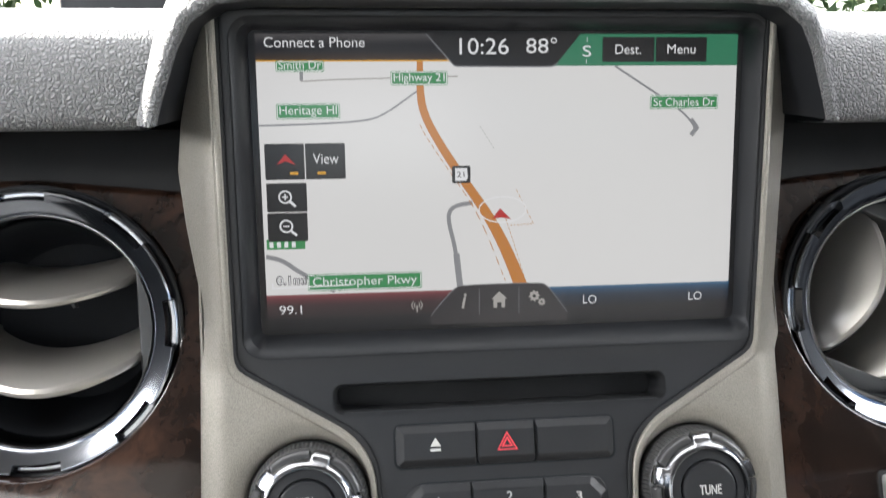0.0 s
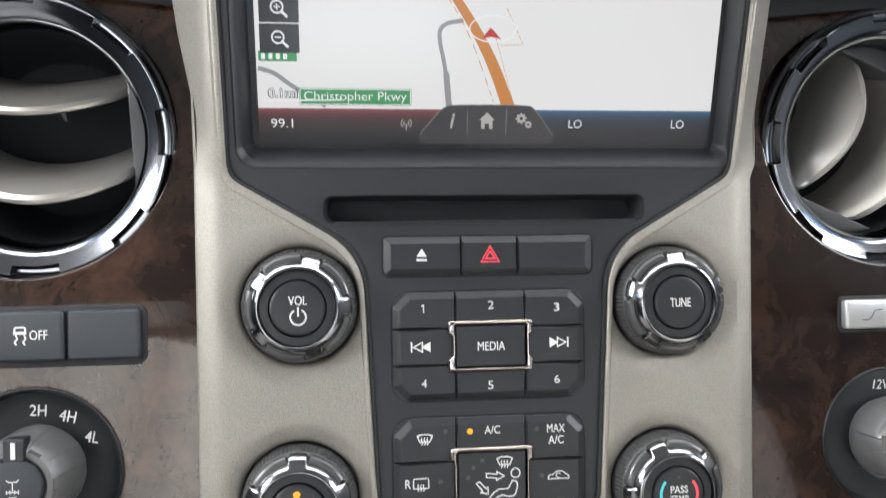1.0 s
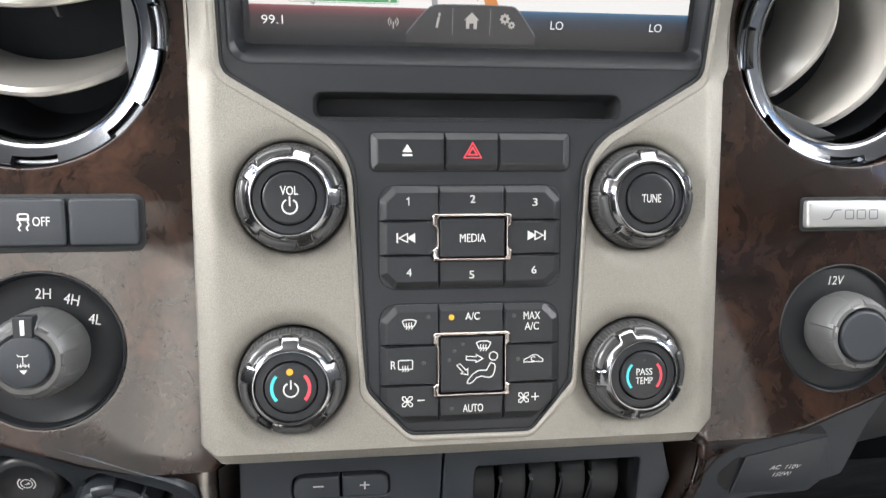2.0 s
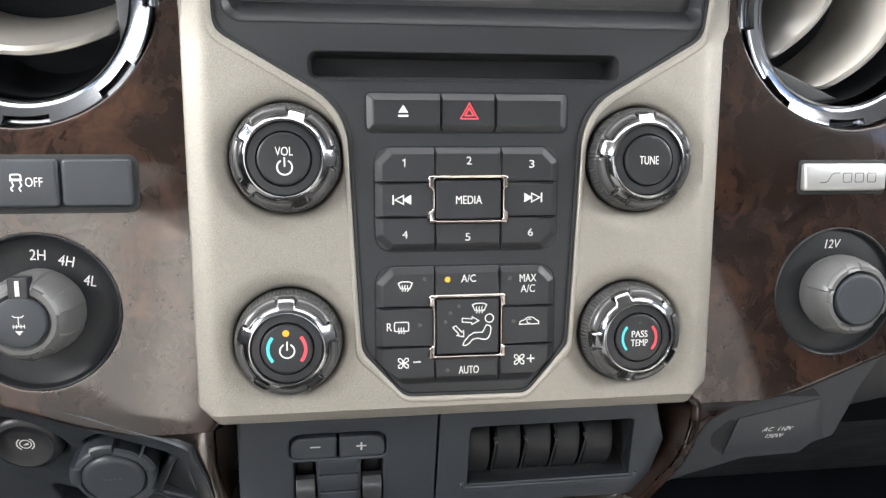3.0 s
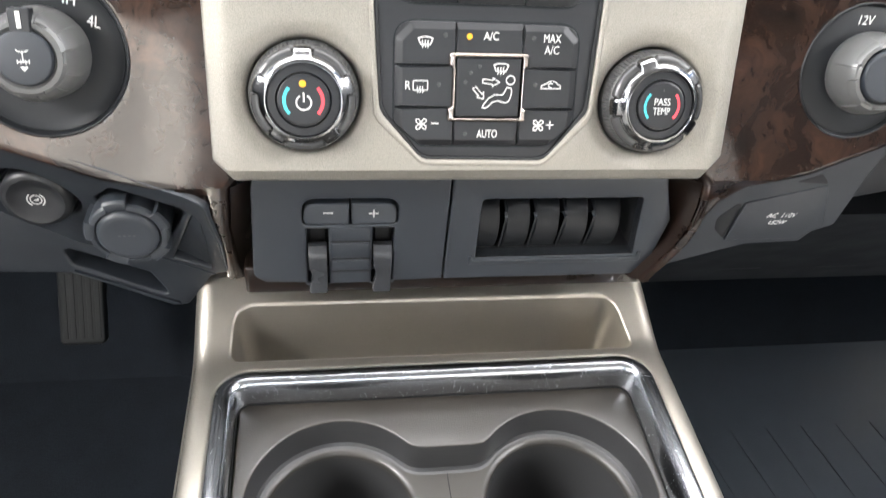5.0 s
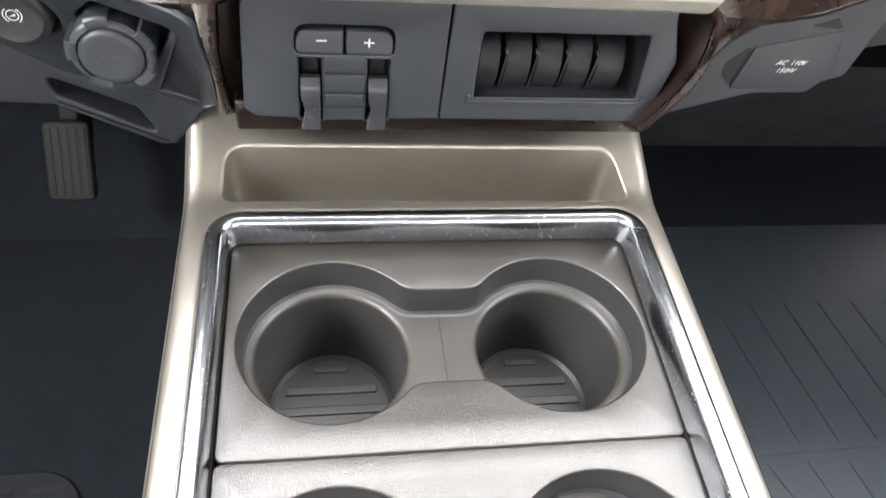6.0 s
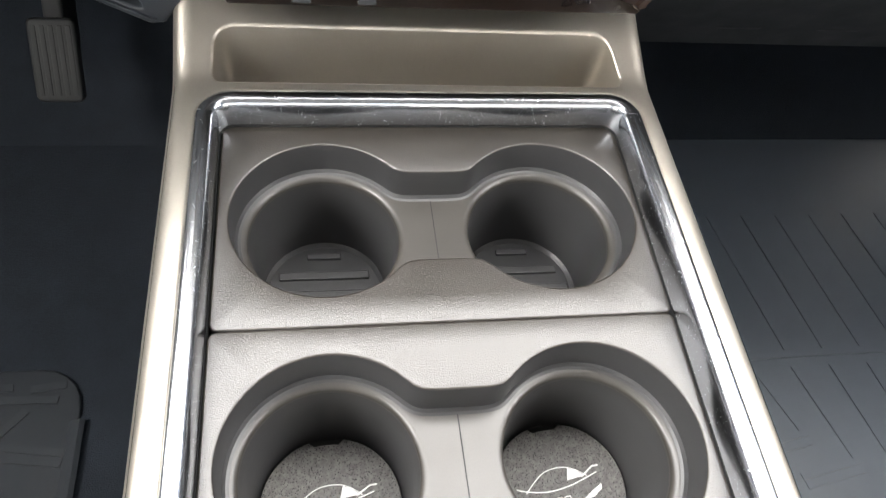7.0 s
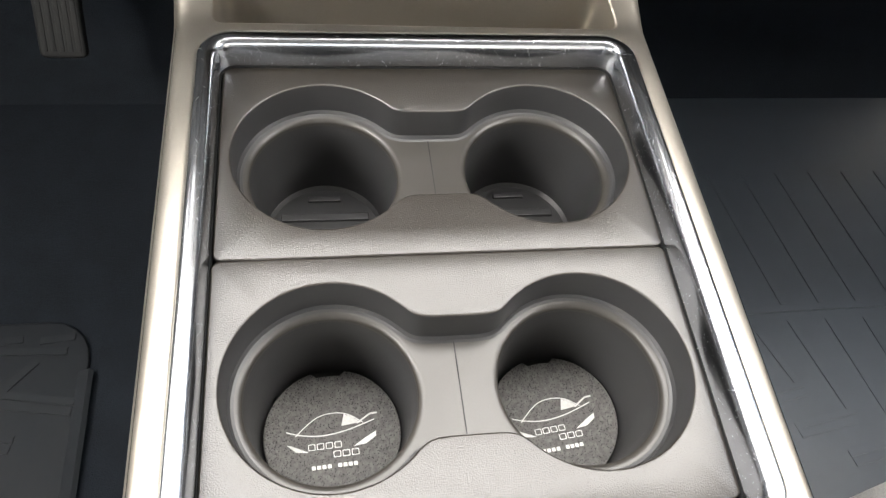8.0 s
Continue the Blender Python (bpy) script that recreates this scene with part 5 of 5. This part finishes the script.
part("rim", lathe([(17.0, -22), (17.3, 1.5), (17.2, 3.2), (16.4, 4.2), (14.6, 4.6), (13.4, 3.9), (12.8, 3.0)], n=200, shape=lobed, cap1=False), POD, cap_)
part("lid", lathe([(12.9, 2.4), (12.6, 4.4), (11.8, 5.4), (10.8, 5.8), (9, 5.7)], n=56), POD, cap_)
for k in range(4):
    part("embossed_mark", plate(rr(-3.6 + 2.0 * k, 0.6, -2.5 + 2.0 * k, 1.4, 0.2, 1), (), 5.5, 5.78, 0.05), PIVOT, cap_)

# ---- lower dash, passenger side ----
lowr = thing("lower_dash_passenger", LOWER_RIGHT, "dark grey lower dash panel with a covered household outlet", "lower dash panel")
edge_r = fillet([(97.5, -153, 2), (119.3, -145.5, 8), (144.5, -136.8, 6), (174, -135.5, 3), (179, -129, 3), (189.4, -125, 4), (193, -94, 6), (200, -68, 0), (150, -88, 0), (122, -101, 0), (112, -112, 5), (107, -130, 6)], 5)
part("panel", plate(edge_r, (), -14, -2, 1.2, guard=0.4), DARKGREY, lowr)
part("side_return", plate(fillet([(180, -122, 3), (330, -90, 0), (330, -20, 0), (188, -66, 0)], 4), (), -26, -14.5, 0.8), BLACK, lowr, "dark panel beyond the outlet")
flap = part("outlet_flap", plate(fillet([(132.4, -133, 1.5), (172.5, -133.2, 3), (177.5, -126.8, 3), (183, -125.0, 2), (174.6, -99.4, 2), (135, -109.6, 1)], 5), (), -4, -1.4, 0.5), DARKGREY, lowr, "hinged grey outlet flap")
# flat near-black patch in place of the slot's shaded hollow
part("finger_slot", plate(fillet([(131.4, -132, 1), (134.0, -110.4, 1), (131.4, -110.4, 2), (123.6, -119, 6), (125, -126, 5)], 5), (), -3, -1.9, 0.05), GAP, lowr)
part("flap_edge", stroke([(132.6, -132.2), (135.2, -110.2)], 0.9, -1.6, height=0.8), POD, flap)
# another flat patch, the notch's shade as colour
part("latch_notch", plate(fillet([(157.0, -97.6, 0.5), (174.0, -98.6, 0.6), (168.4, -93.0, 1.0)], 4), (), -3, -1.85, 0.05), GAP, lowr)
letters("AC  110V", 157.2, -117.2, 2.6, 16.0, -1.2, PRINT, flap, slant=0.35)
letters("150W", 156.6, -121.6, 2.6, 9.8, -1.2, PRINT, flap, slant=0.35)
under = thing("under_dash_cover", CABIN, "dark plastic cover under the passenger dash", "lower dash panel")
part("cover", loft([[(x, y, z) for y, z in ((-2, -128), (30, -172), (96, -266), (100, -275), (106, -277), (300, -262))] for x in (122, 200, 330, 900)], False), DIAL, under)
for x in (228, 305):
    part("clip", plate(rr(-17, -3, 17, 3, 2), (), 0, 0.9, 0.5), DIAL, under).matrix_basis = pose(x * MM, 0.083, -0.246, 125)

# ---- centre console ----
CX0, CX1 = -133.8, 120.6


def rise(u, v, w):
    """The console's rim climbs towards the dash."""
    return u - max(0.0, u / 120) * soft_step(v) * 0.07, v, w + soft_step(v) * 17 / 36


def soft_step(v):
    """Millimetres past the line where the rim begins to climb, easing in."""
    k = v + 22
    return 0.0 if k < 0 else k * k / 24 if k < 12 else k - 6


def dense(ring, step):
    """The same outline with more points along its straight runs."""
    out = []
    for p, q in zip(ring, ring[1:] + ring[:1]):
        n = max(1, int((Vector(q) - Vector(p)).length / step))
        out += [(p[0] + (q[0] - p[0]) * k / n, p[1] + (q[1] - p[1]) * k / n) for k in range(n)]
    return out


console = thing("center_console", CONSOLE, "silver-painted centre console with a small front tray and dark sides", "center console")
rim_out = dense(rr(CX0, -420, CX1, 80, 3, 5), 6)
tray_hole = dense(fillet([(-113.5, -18.3, 5), (103.0, -19.6, 5), (97.5, 9.0, 11), (-112.0, 9.5, 11)], 7), 6)
CH0, CH1, CHT, CHB = -120.0, 107.0, -25.5, -284.0
chrome_hole = rr(CH0, CHB, CH1, CHT, 17, 8)
part("silver_rim", plate(rim_out, [tray_hole, chrome_hole], -2, 15.5, 1.6, edge=[(0, 12), (0.1, 9.4), (0.5, 7.0), (1.3, 4.8), (2.4, 3.1), (3.8, 1.8), (5.4, 0.9), (7.2, 0.35), (9.0, 0.08), (10.6, 0)], warp=rise, grid=5), CONSOLE_SILVER, console, "smooth warm silver rim", 60)
tr_rings = []
for inset, z in ((0, 14.2), (0.3, 12.6), (0.7, 10), (1.2, 4), (1.8, -4), (2.6, -12), (4.2, -17), (6.6, -20), (9.5, -21)):
    tr_rings.append([(p[0], p[1], z + soft_step(p[1]) * 17 / 36 * max(0.0, min(1.0, (z + 6) / 21))) for p in offset(tray_hole, inset)])
part("front_tray", loft([list(reversed(r)) for r in tr_rings], True, False, True), CONSOLE_SILVER, console, "rounded open tray", 60)
body_rings = []
for z, grow in ((13, -2.5), (4, -3), (-20, -4), (-120, 10), (-378, 90)):
    body_rings.append([(x, y, z) for x, y in rr(CX0 - grow, -430, CX1 + grow, 60 if z < 5 else 15, 12)])
part("side_skirt", loft(body_rings), CARPET, console, "dark lower sides")
part("underside", flat(rr(CX0 + 6, -415, CX1 - 6, 14, 3), -95), GAP, console)

frame_ = thing("chrome_console_frame", CONSOLE, "scratched polished chrome frame round the cup holders", "trim frame")
prof = [(0.0, 14.0), (0.2, 15.8), (0.9, 16.8), (2.4, 17.2), (4.6, 17.1), (6.6, 16.5), (8.0, 15.2), (8.8, 13.0), (9.2, 9.0), (9.5, 4.0), (9.8, -1.5)]
part("chrome_molding", loft([[(p[0], p[1], z) for p in rr(CH0 + i, CHB + i, CH1 - i, CHT - i, max(4, 17 - i), 8)] for i, z in prof]), CHROME_WORN, frame_, "scratched chrome molding", 50)
part("shadow_gap", loft([[(p[0], p[1], z) for p in rr(CH0 + i, CHB + i, CH1 - i, CHT - i, max(4, 17 - i), 8)] for i, z in ((9.8, 1.5), (10.2, -6))] ), GAP, frame_)


# ---- cup holders ----
CCX, CCY, CR, HALF = -5.1, -91.6, 44.6, 54.6


def cup_outline(r, half_notch, soft):
    """Two circles joined by a straight bridge."""
    dy = half_notch
    a = math.degrees(math.asin(dy / r))
    right = arc(HALF, 0, r, -180 + a, 180 - a, 44)
    left = arc(-HALF, 0, r, a, 360 - a, 44)
    xr, xl = right[0][0], left[0][0]
    pts = right + [(xr - soft, dy), (xl + soft, dy)] + left + [(xl + soft, -dy), (xr - soft, -dy)]
    for _ in range(3):
        out = []
        for p, q in zip(pts, pts[1:] + pts[:1]):
            if (Vector(p) - Vector(q)).length > 4.0:
                out += [p, ((p[0] + q[0]) / 2, (p[1] + q[1]) / 2)]
            else:
                out.append(p)
        pts = out
    for _ in range(4):
        pts = [((a_[0] + 2 * b_[0] + c_[0]) / 4, (a_[1] + 2 * b_[1] + c_[1]) / 4) for a_, b_, c_ in zip(pts[-1:] + pts[:-1], pts, pts[1:] + pts[:1])]
    return pts


cup_hole = cup_outline(CR, 26.0, 7.0)
tray = thing("cup_holder", CONSOLE @ pose(CCX * MM, CCY * MM, 0), "dark grey-brown plastic double cup holder insert", "cup holder", "cup holder inserts in the console")
part("top_plate", plate(rr(-104.4, -59.6, 103.2, 57.6, 4), [cup_hole], -6, 0, 1.0), CUP, tray, "grained grey-brown top plate")
wall = [[(p[0], p[1], z) for p in reversed(offset(cup_hole, k))] for k, z in ((0.0, -0.8), (0.5, -4), (1.2, -17.4), (2.4, -19.0), (4.0, -19.5))]
part("upper_wall", loft(wall), CUPWALL, tray)
shelf_out = offset(cup_hole, 3.8)
CUPR = 37.0
part("shelf", plate(shelf_out, [circle(-HALF - 0.6, 0.8, CUPR, 64), circle(HALF + 0.2, 0.4, CUPR, 64)], -26, -19.4, 3.0, edge=[(0, 0)], seg=4), CUPSHELF, tray)
for x, y in ((-HALF - 0.6, 0.8), (HALF + 0.2, 0.4)):
    rings = [(CUPR + 0.2, -22.2), (CUPR - 0.2, -25), (CUPR - 0.8, -32), (35.2, -50), (34.0, -68), (33.2, -72), (31, -74)]
    bm = bmesh.new()
    cupwell = part("cup_well", lathe([(r, z) for r, z in rings], x, y, 72, cap1=False, bm=bm), CUPWALL, tray, "deep round cup well")
    for f in cupwell.data.polygons:
        f.flip()
    part("cup_floor", plate(circle(x, y, 33.5, 64), (), -78, -74, 0.2), CUPWALL, tray)
    for yy, w, h in ((24.4, 19, 3.8), (11.6, 50, 5.2), (-1.0, 60, 5.2), (-13, 52, 5.0)):
        part("floor_rib", plate(rr(x - w / 2, y + yy - h / 2, x + w / 2, y + yy + h / 2, 0.6, 2), (), -75, -72.6, 0.8), CUPWALL, tray)
part("mold_seam", stroke([(0.0, 23), (0.6, -24)], 0.55, -19.35), GAP, tray)
copy_thing(tray, CONSOLE @ pose((CCX - 0.4) * MM, (CCY - 117.3) * MM, 0))


def coaster(x, y, turn):
    c = thing("coaster", CONSOLE @ pose(x * MM, y * MM, -0.0725, 0, 0, turn), "round speckled grey foam coaster printed with a white car outline", "coaster", "coasters in the rear cups")
    pts = circle(0, 0, 32.6, 72)
    pts = [(px, py - (3.0 if abs(px) < 6 and py > 25 else 0)) for px, py in pts]
    part("foam_disc", plate(pts, (), 0, 5.0, 0.8), FOAM, c)
    z = 5.12
    roof = smooth_line([(-21, 0.5), (-13, 7.5), (-6, 11.5), (4, 12), (11, 9.5), (17.5, 4.2)], 2)
    part("print", stroke(roof, 0.6, z), PRINT, c)
    part("print", stroke(smooth_line([(-26, 3.6), (-20, 1.2), (-8, -1.2), (6, 0.2), (16, 3.0), (24, 5.4)], 2), 0.7, z + 0.02), PRINT, c)
    part("print", flat([(5.0, 3.6), (7.0, 10.5), (11.5, 8.6), (16, 4.6)], z), PRINT, c)
    part("print", stroke([(14, 4.2), (22, 9.0), (26, 9.2)], 1.0, z + 0.04), PRINT, c)
    part("print", flat([(-26, -4), (-23.5, -4.6), (-14, -9.5), (-21, -8.6)], z), PRINT, c)
    part("print", flat([(24.5, -1.5), (24, -4.5), (18, -8.2), (11, -8.8), (18, -4.6)], z), PRINT, c)
    for k in range(4):
        part("print_bar", stroke(rr(-14.2 + 4.9 * k, -8.4, -10.6 + 4.9 * k, -5.2, 0.4, 2), 0.5, z, True), PRINT, c)
    for k in range(3):
        part("print_bar", stroke(rr(-0.5 + 5.1 * k, -13.6, 3.3 + 5.1 * k, -10.4, 0.4, 2), 0.5, z, True), PRINT, c)
    for k in range(9):
        if k != 4:
            part("print_bar", flat(rr(-13.2 + 2.9 * k, -19.6, -11.0 + 2.9 * k, -17.4, 0.2, 1), z), PRINT, c)
    for ob in c.children:
        if ob.name.startswith("print"):
            ob.scale = (0.84, 0.84, 1.0)
    return c


coaster(-60.4, -208.4, 3)
coaster(49.5, -208.6, 6)

# ---- dash pads and hood over the display ----
def pad_skin(side, section):
    rows = []
    for k in range(25):
        row = []
        for y, z in section:
            near = 123.5 - max(0, z - 146) * 0.36
            row.append((side * (near + (900 - near) * k / 24), y, z))
        rows.append(row)
    return loft(rows if side > 0 else list(reversed(rows)), False)


PAD_FRONT = [(60, 139), (46, 139.6), (42.4, 140.4), (40.6, 142), (40.2, 145), (41.4, 152), (43.8, 161), (46.6, 167.4), (49.6, 171.4), (52.6, 173.2)]
PAD_TOP = [(52.6, 173.2), (57, 175.2), (66, 177.6), (120, 183.5), (330, 193.5)]
for side in (-1, 1):
    pad = thing("dash_pad", CABIN, "grey grained leather dash pad", "dash pad", "leather dash pads")
    part("front_roll", pad_skin(side, PAD_FRONT), LEATHER, pad, "rounded front roll", 60)
    part("top_cover", pad_skin(side, PAD_TOP), LEATHER, pad, "flat top cover", 60)
arch_in = [(-113, 143), (-110, 152), (-104.5, 166), (-100, 174), (-92, 179.6), (-80, 181)] + [(-60 + 12 * k, 181) for k in range(11)] + [(80, 181), (92, 179.6), (100, 174), (104.5, 166), (110, 152), (113, 143)]


def arch(grow, y):
    return [(x * (1 + grow / 112), y, z + grow * max(0, (z - 143) / 38)) for x, z in arch_in]


hood = thing("display_hood", CABIN, "grey grained leather hood arching over the display", "dash hood")
part("leather_cover", loft([list(reversed(arch(g_, y_))) for g_, y_ in ((0.5, 26), (0.6, 23), (1.6, 21.6), (3.4, 22), (7.5, 29), (11.5, 42), (13, 60), (14, 330))], False), LEATHER, hood, "", 60)
part("dark_liner", loft([list(reversed(arch(g_, y_))) for g_, y_ in ((-6, 62), (-1, 40), (0.4, 25.5))], False), BLACK, hood)
single("dash_core", plate([(-880, 142), (-880, -60), (880, -60), (880, 142)], (), -300, -95, 0.5), GAP, PANEL, "black structure behind the dash panels", "dash structure", kind="structure")
single("dash_shelf", block(-900, 325, 20, 900, 640, 186, 4), BLACK, CABIN, "black shelf at the foot of the windshield", "dash shelf", kind="structure")

# plain block added for the black cowl piece on the left, no tray
single("dash_cowl", block(-292, 430, 180, -90, 520, 262, 8), BLACK, CABIN, "plain black block standing for the cowl, left on the dash shelf", "dash tray")

# ---- floor, mats, pedal ----
FL = -600
single("floor", block(-950, -2200, FL - 30, 950, 640, FL - 6), CARPET, CABIN, "black carpeted cabin floor", "floor", kind="structure")
single("firewall", loft([[(x, y, z) for x in (-900, 900)] for y, z in ((300, FL - 6), (420, FL + 130), (450, FL + 330), (460, 60))], False), CARPET, CABIN, "black carpeted toe board", "firewall", kind="structure")


def floor_mat(side):
    m = thing("floor_mat", CABIN @ pose(0, 0, FL * MM - 0.006), "dark grey rubber floor mat with raised channels", "floor mat", "rubber floor mats")
    # the driver's mat takes the darkened copy, its shade painted in
    rubber = MAT_RUBBER if side > 0 else MAT_SHADED
    x0, x1 = (248, 760) if side > 0 else (-760, -278)
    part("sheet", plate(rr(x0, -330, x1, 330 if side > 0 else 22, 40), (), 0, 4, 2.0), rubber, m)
    rows = []
    for s in range(25):
        u = s / 24
        y = -320 + (440 if side > 0 else 290) * u
        near = abs(x0 if side > 0 else x1)
        rows.append([(side * (near + 8), y, 4), (side * (near - 2), y, 8), (side * (near - 6), y, 6)])
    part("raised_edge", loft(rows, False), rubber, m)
    a = abs(x0 if side > 0 else x1)
    bow = [(side * (a + 20 + 440 * k / 20), -14 + 10 * math.sin(math.pi * (0.15 + 0.7 * k / 20))) for k in range(21)]
    part("channel_rib", stroke(bow, 7, 3.8, height=1.4), rubber, m)
    for k in range(1, 10):
        x = a + 45 * k
        part("channel_rib", stroke([(side * x, 2), (side * (x - 30), 180 if side > 0 else 5)], 7, 3.8, height=1.1), rubber, m)
        deep = -119 - (x - 425) * 0.69
        part("channel_rib", stroke([(side * x, -18), (side * (x + 27), deep), (side * (x - 38), deep - 11)], 7, 3.8, height=1.1), rubber, m)
        part("channel_rib", stroke([(side * (x + 30), deep - 9), (side * (x - 36), deep - 20)], 7, 3.8, height=1.1), rubber, m)
    return m


floor_mat(1)
floor_mat(-1)
pedal = thing("brake_pedal", CABIN @ pose(-0.299, 0.25, (FL + 147) * MM, 55), "dark grey brake pedal hanging in the footwell", "pedal")
part("pad", plate(rr(-21, -26, 21, 50, 6), (), -10, 0, 3.0), PEDAL, pedal)
for x in (-15, -7.5, 0, 7.5, 15):
    part("grip_rib", plate(rr(x - 2.2, -20, x + 2.2, 44, 1), (), -1, 0.5, 0.4), PEDAL, pedal)
part("arm", block(-9, 20, -60, 9, 190, -12, 4), PEDAL, pedal)

# ---- cabin shell ----
single("roof", block(-950, -2200, 640, 950, -80, 670), HEADLINER, CABIN, "grey cloth headliner", "roof", kind="structure")
for side, nm in ((-1, "wall_driver_side"), (1, "wall_passenger_side")):
    single(nm, block(side * 950 - 15, -2200, FL, side * 950 + 15, 640, 330), DARKGREY, CABIN, "dark door trim below the side windows", "door trim", kind="structure")
    single("door_pillar", block(side * 950 - 40, -1000, 330, side * 950 + 40, -850, 640, 8), PILLAR, CABIN, "dark pillar between the side windows", "pillar", "cabin pillars", kind="structure")
    single("windshield_pillar", loft([[(side * (930 + dx), -80 + dy, 640) for dx, dy in ((-45, 0), (25, 0), (25, 70), (-45, 70))], [(side * (930 + dx), 760 + dy, 150) for dx, dy in ((-45, 0), (25, 0), (25, 70), (-45, 70))]], True, True, True), PILLAR, CABIN, "dark windshield pillar", "pillar", "cabin pillars", kind="structure")
single("wall_rear", block(-950, -2230, FL, 950, -2200, 360), PILLAR, CABIN, "dark rear cabin wall below the back window", "rear wall", kind="structure")
single("rear_side_window", block(938, -2200, 330, 946, -1000, 640), surface("tinted_glass", (0.01, 0.011, 0.012), 0.08, 0.0, 200, 0.0), CABIN, "dark tinted rear side window", "window", kind="structure")
single("ground", plate([(-400000, -400000), (400000, -400000), (400000, 400000), (-400000, 400000)], (), -1210, -1200, 0.0), surface("pale_gravel", (0.30, 0.29, 0.27), 0.9, 0, 40, 0.3, 0.01, 0.2, stain=0.4), CABIN, "pale gravel yard", "ground", kind="structure")


def hedge():
    """A belt of leaves far ahead of the windshield."""
    rng = random.Random(5)
    bm = bmesh.new()
    for _ in range(9000):
        x, h = rng.uniform(-16, 16), rng.random() ** 0.7
        top = 3.4 + 0.9 * math.sin(x * 0.9) + 0.6 * math.sin(x * 2.3 + 1)
        c = Vector((x, rng.uniform(0, 1.5), h * top))
        m = Matrix.Translation(c) @ pose(0, 0, 0, rng.uniform(0, 360), rng.uniform(0, 360), rng.uniform(0, 360)).to_3x3().to_4x4()
        r = rng.uniform(0.10, 0.22)
        bm.faces.new([bm.verts.new(m @ Vector(p)) for p in ((-r, 0, 0), (0, -r * 0.5, 0.01), (r, 0, 0), (0, r * 0.5, 0.01))])
    return bm


LEAF = surface("leaf_green", (0.075, 0.12, 0.035), 0.6, 0.0, 60, 0.0, 0.0002, 0.35, stain=1.5)
single("hedge", hedge(), LEAF, pose(0, 13, -0.6), "green leafy hedge across the yard", "hedge", kind="stuff")


def seat(side):
    s = thing("front_seat", CABIN @ pose(0.46 if side > 0 else -0.47, -0.485 if side > 0 else -0.45, FL * MM), "grey leather front seat beside the console", "seat", "front seats")
    part("cushion", block(-230, -260, 130, 230, 250, 300, 60), SEAT_LEATHER, s, "", 60)
    rows = []
    for k in range(41):
        z = 620 * k / 40
        taper = 30 * max(0.0, (z - 380) / 240)
        row = []
        for q in range(57):
            u = -1 + q / 28
            x = u * (230 - taper)
            wing = 34 * max(0.0, abs(u) - 0.62) / 0.38
            pleat = 6 * math.sin(x / 30 + 0.8 * math.sin(z / 90 + side)) + 5 * math.sin(z / 60 + 2.2 * u)
            round_off = 60 * max(0.0, abs(u) - 0.82) ** 2 / 0.0324 * 0.7 + 40 * max(0.0, k / 40 - 0.9) ** 2 / 0.01
            row.append((x, 45 + pleat + wing - round_off, z))
        rows.append(row + [(230 - taper, -60, z), (-230 + taper, -60, z)])
    bm = loft(rows, True, True, True)
    bmesh.ops.recalc_face_normals(bm, faces=bm.faces)
    bmesh.ops.transform(bm, matrix=pose(0.02 if side < 0 else -0.10, -0.30, 0.27, 14), verts=bm.verts)
    part("backrest", bm, SEAT_LEATHER, s, "", 60)
    bm = block(-120, -45, 0, 120, 45, 170, 40)
    bmesh.ops.transform(bm, matrix=pose(0.02 if side < 0 else -0.10, -0.47, 0.92, 14), verts=bm.verts)
    part("headrest", bm, SEAT_LEATHER, s, "", 60)
    part("seat_base", block(-190, -220, 0, 190, 180, 135, 10), BLACK, s)


seat(-1)
seat(1)
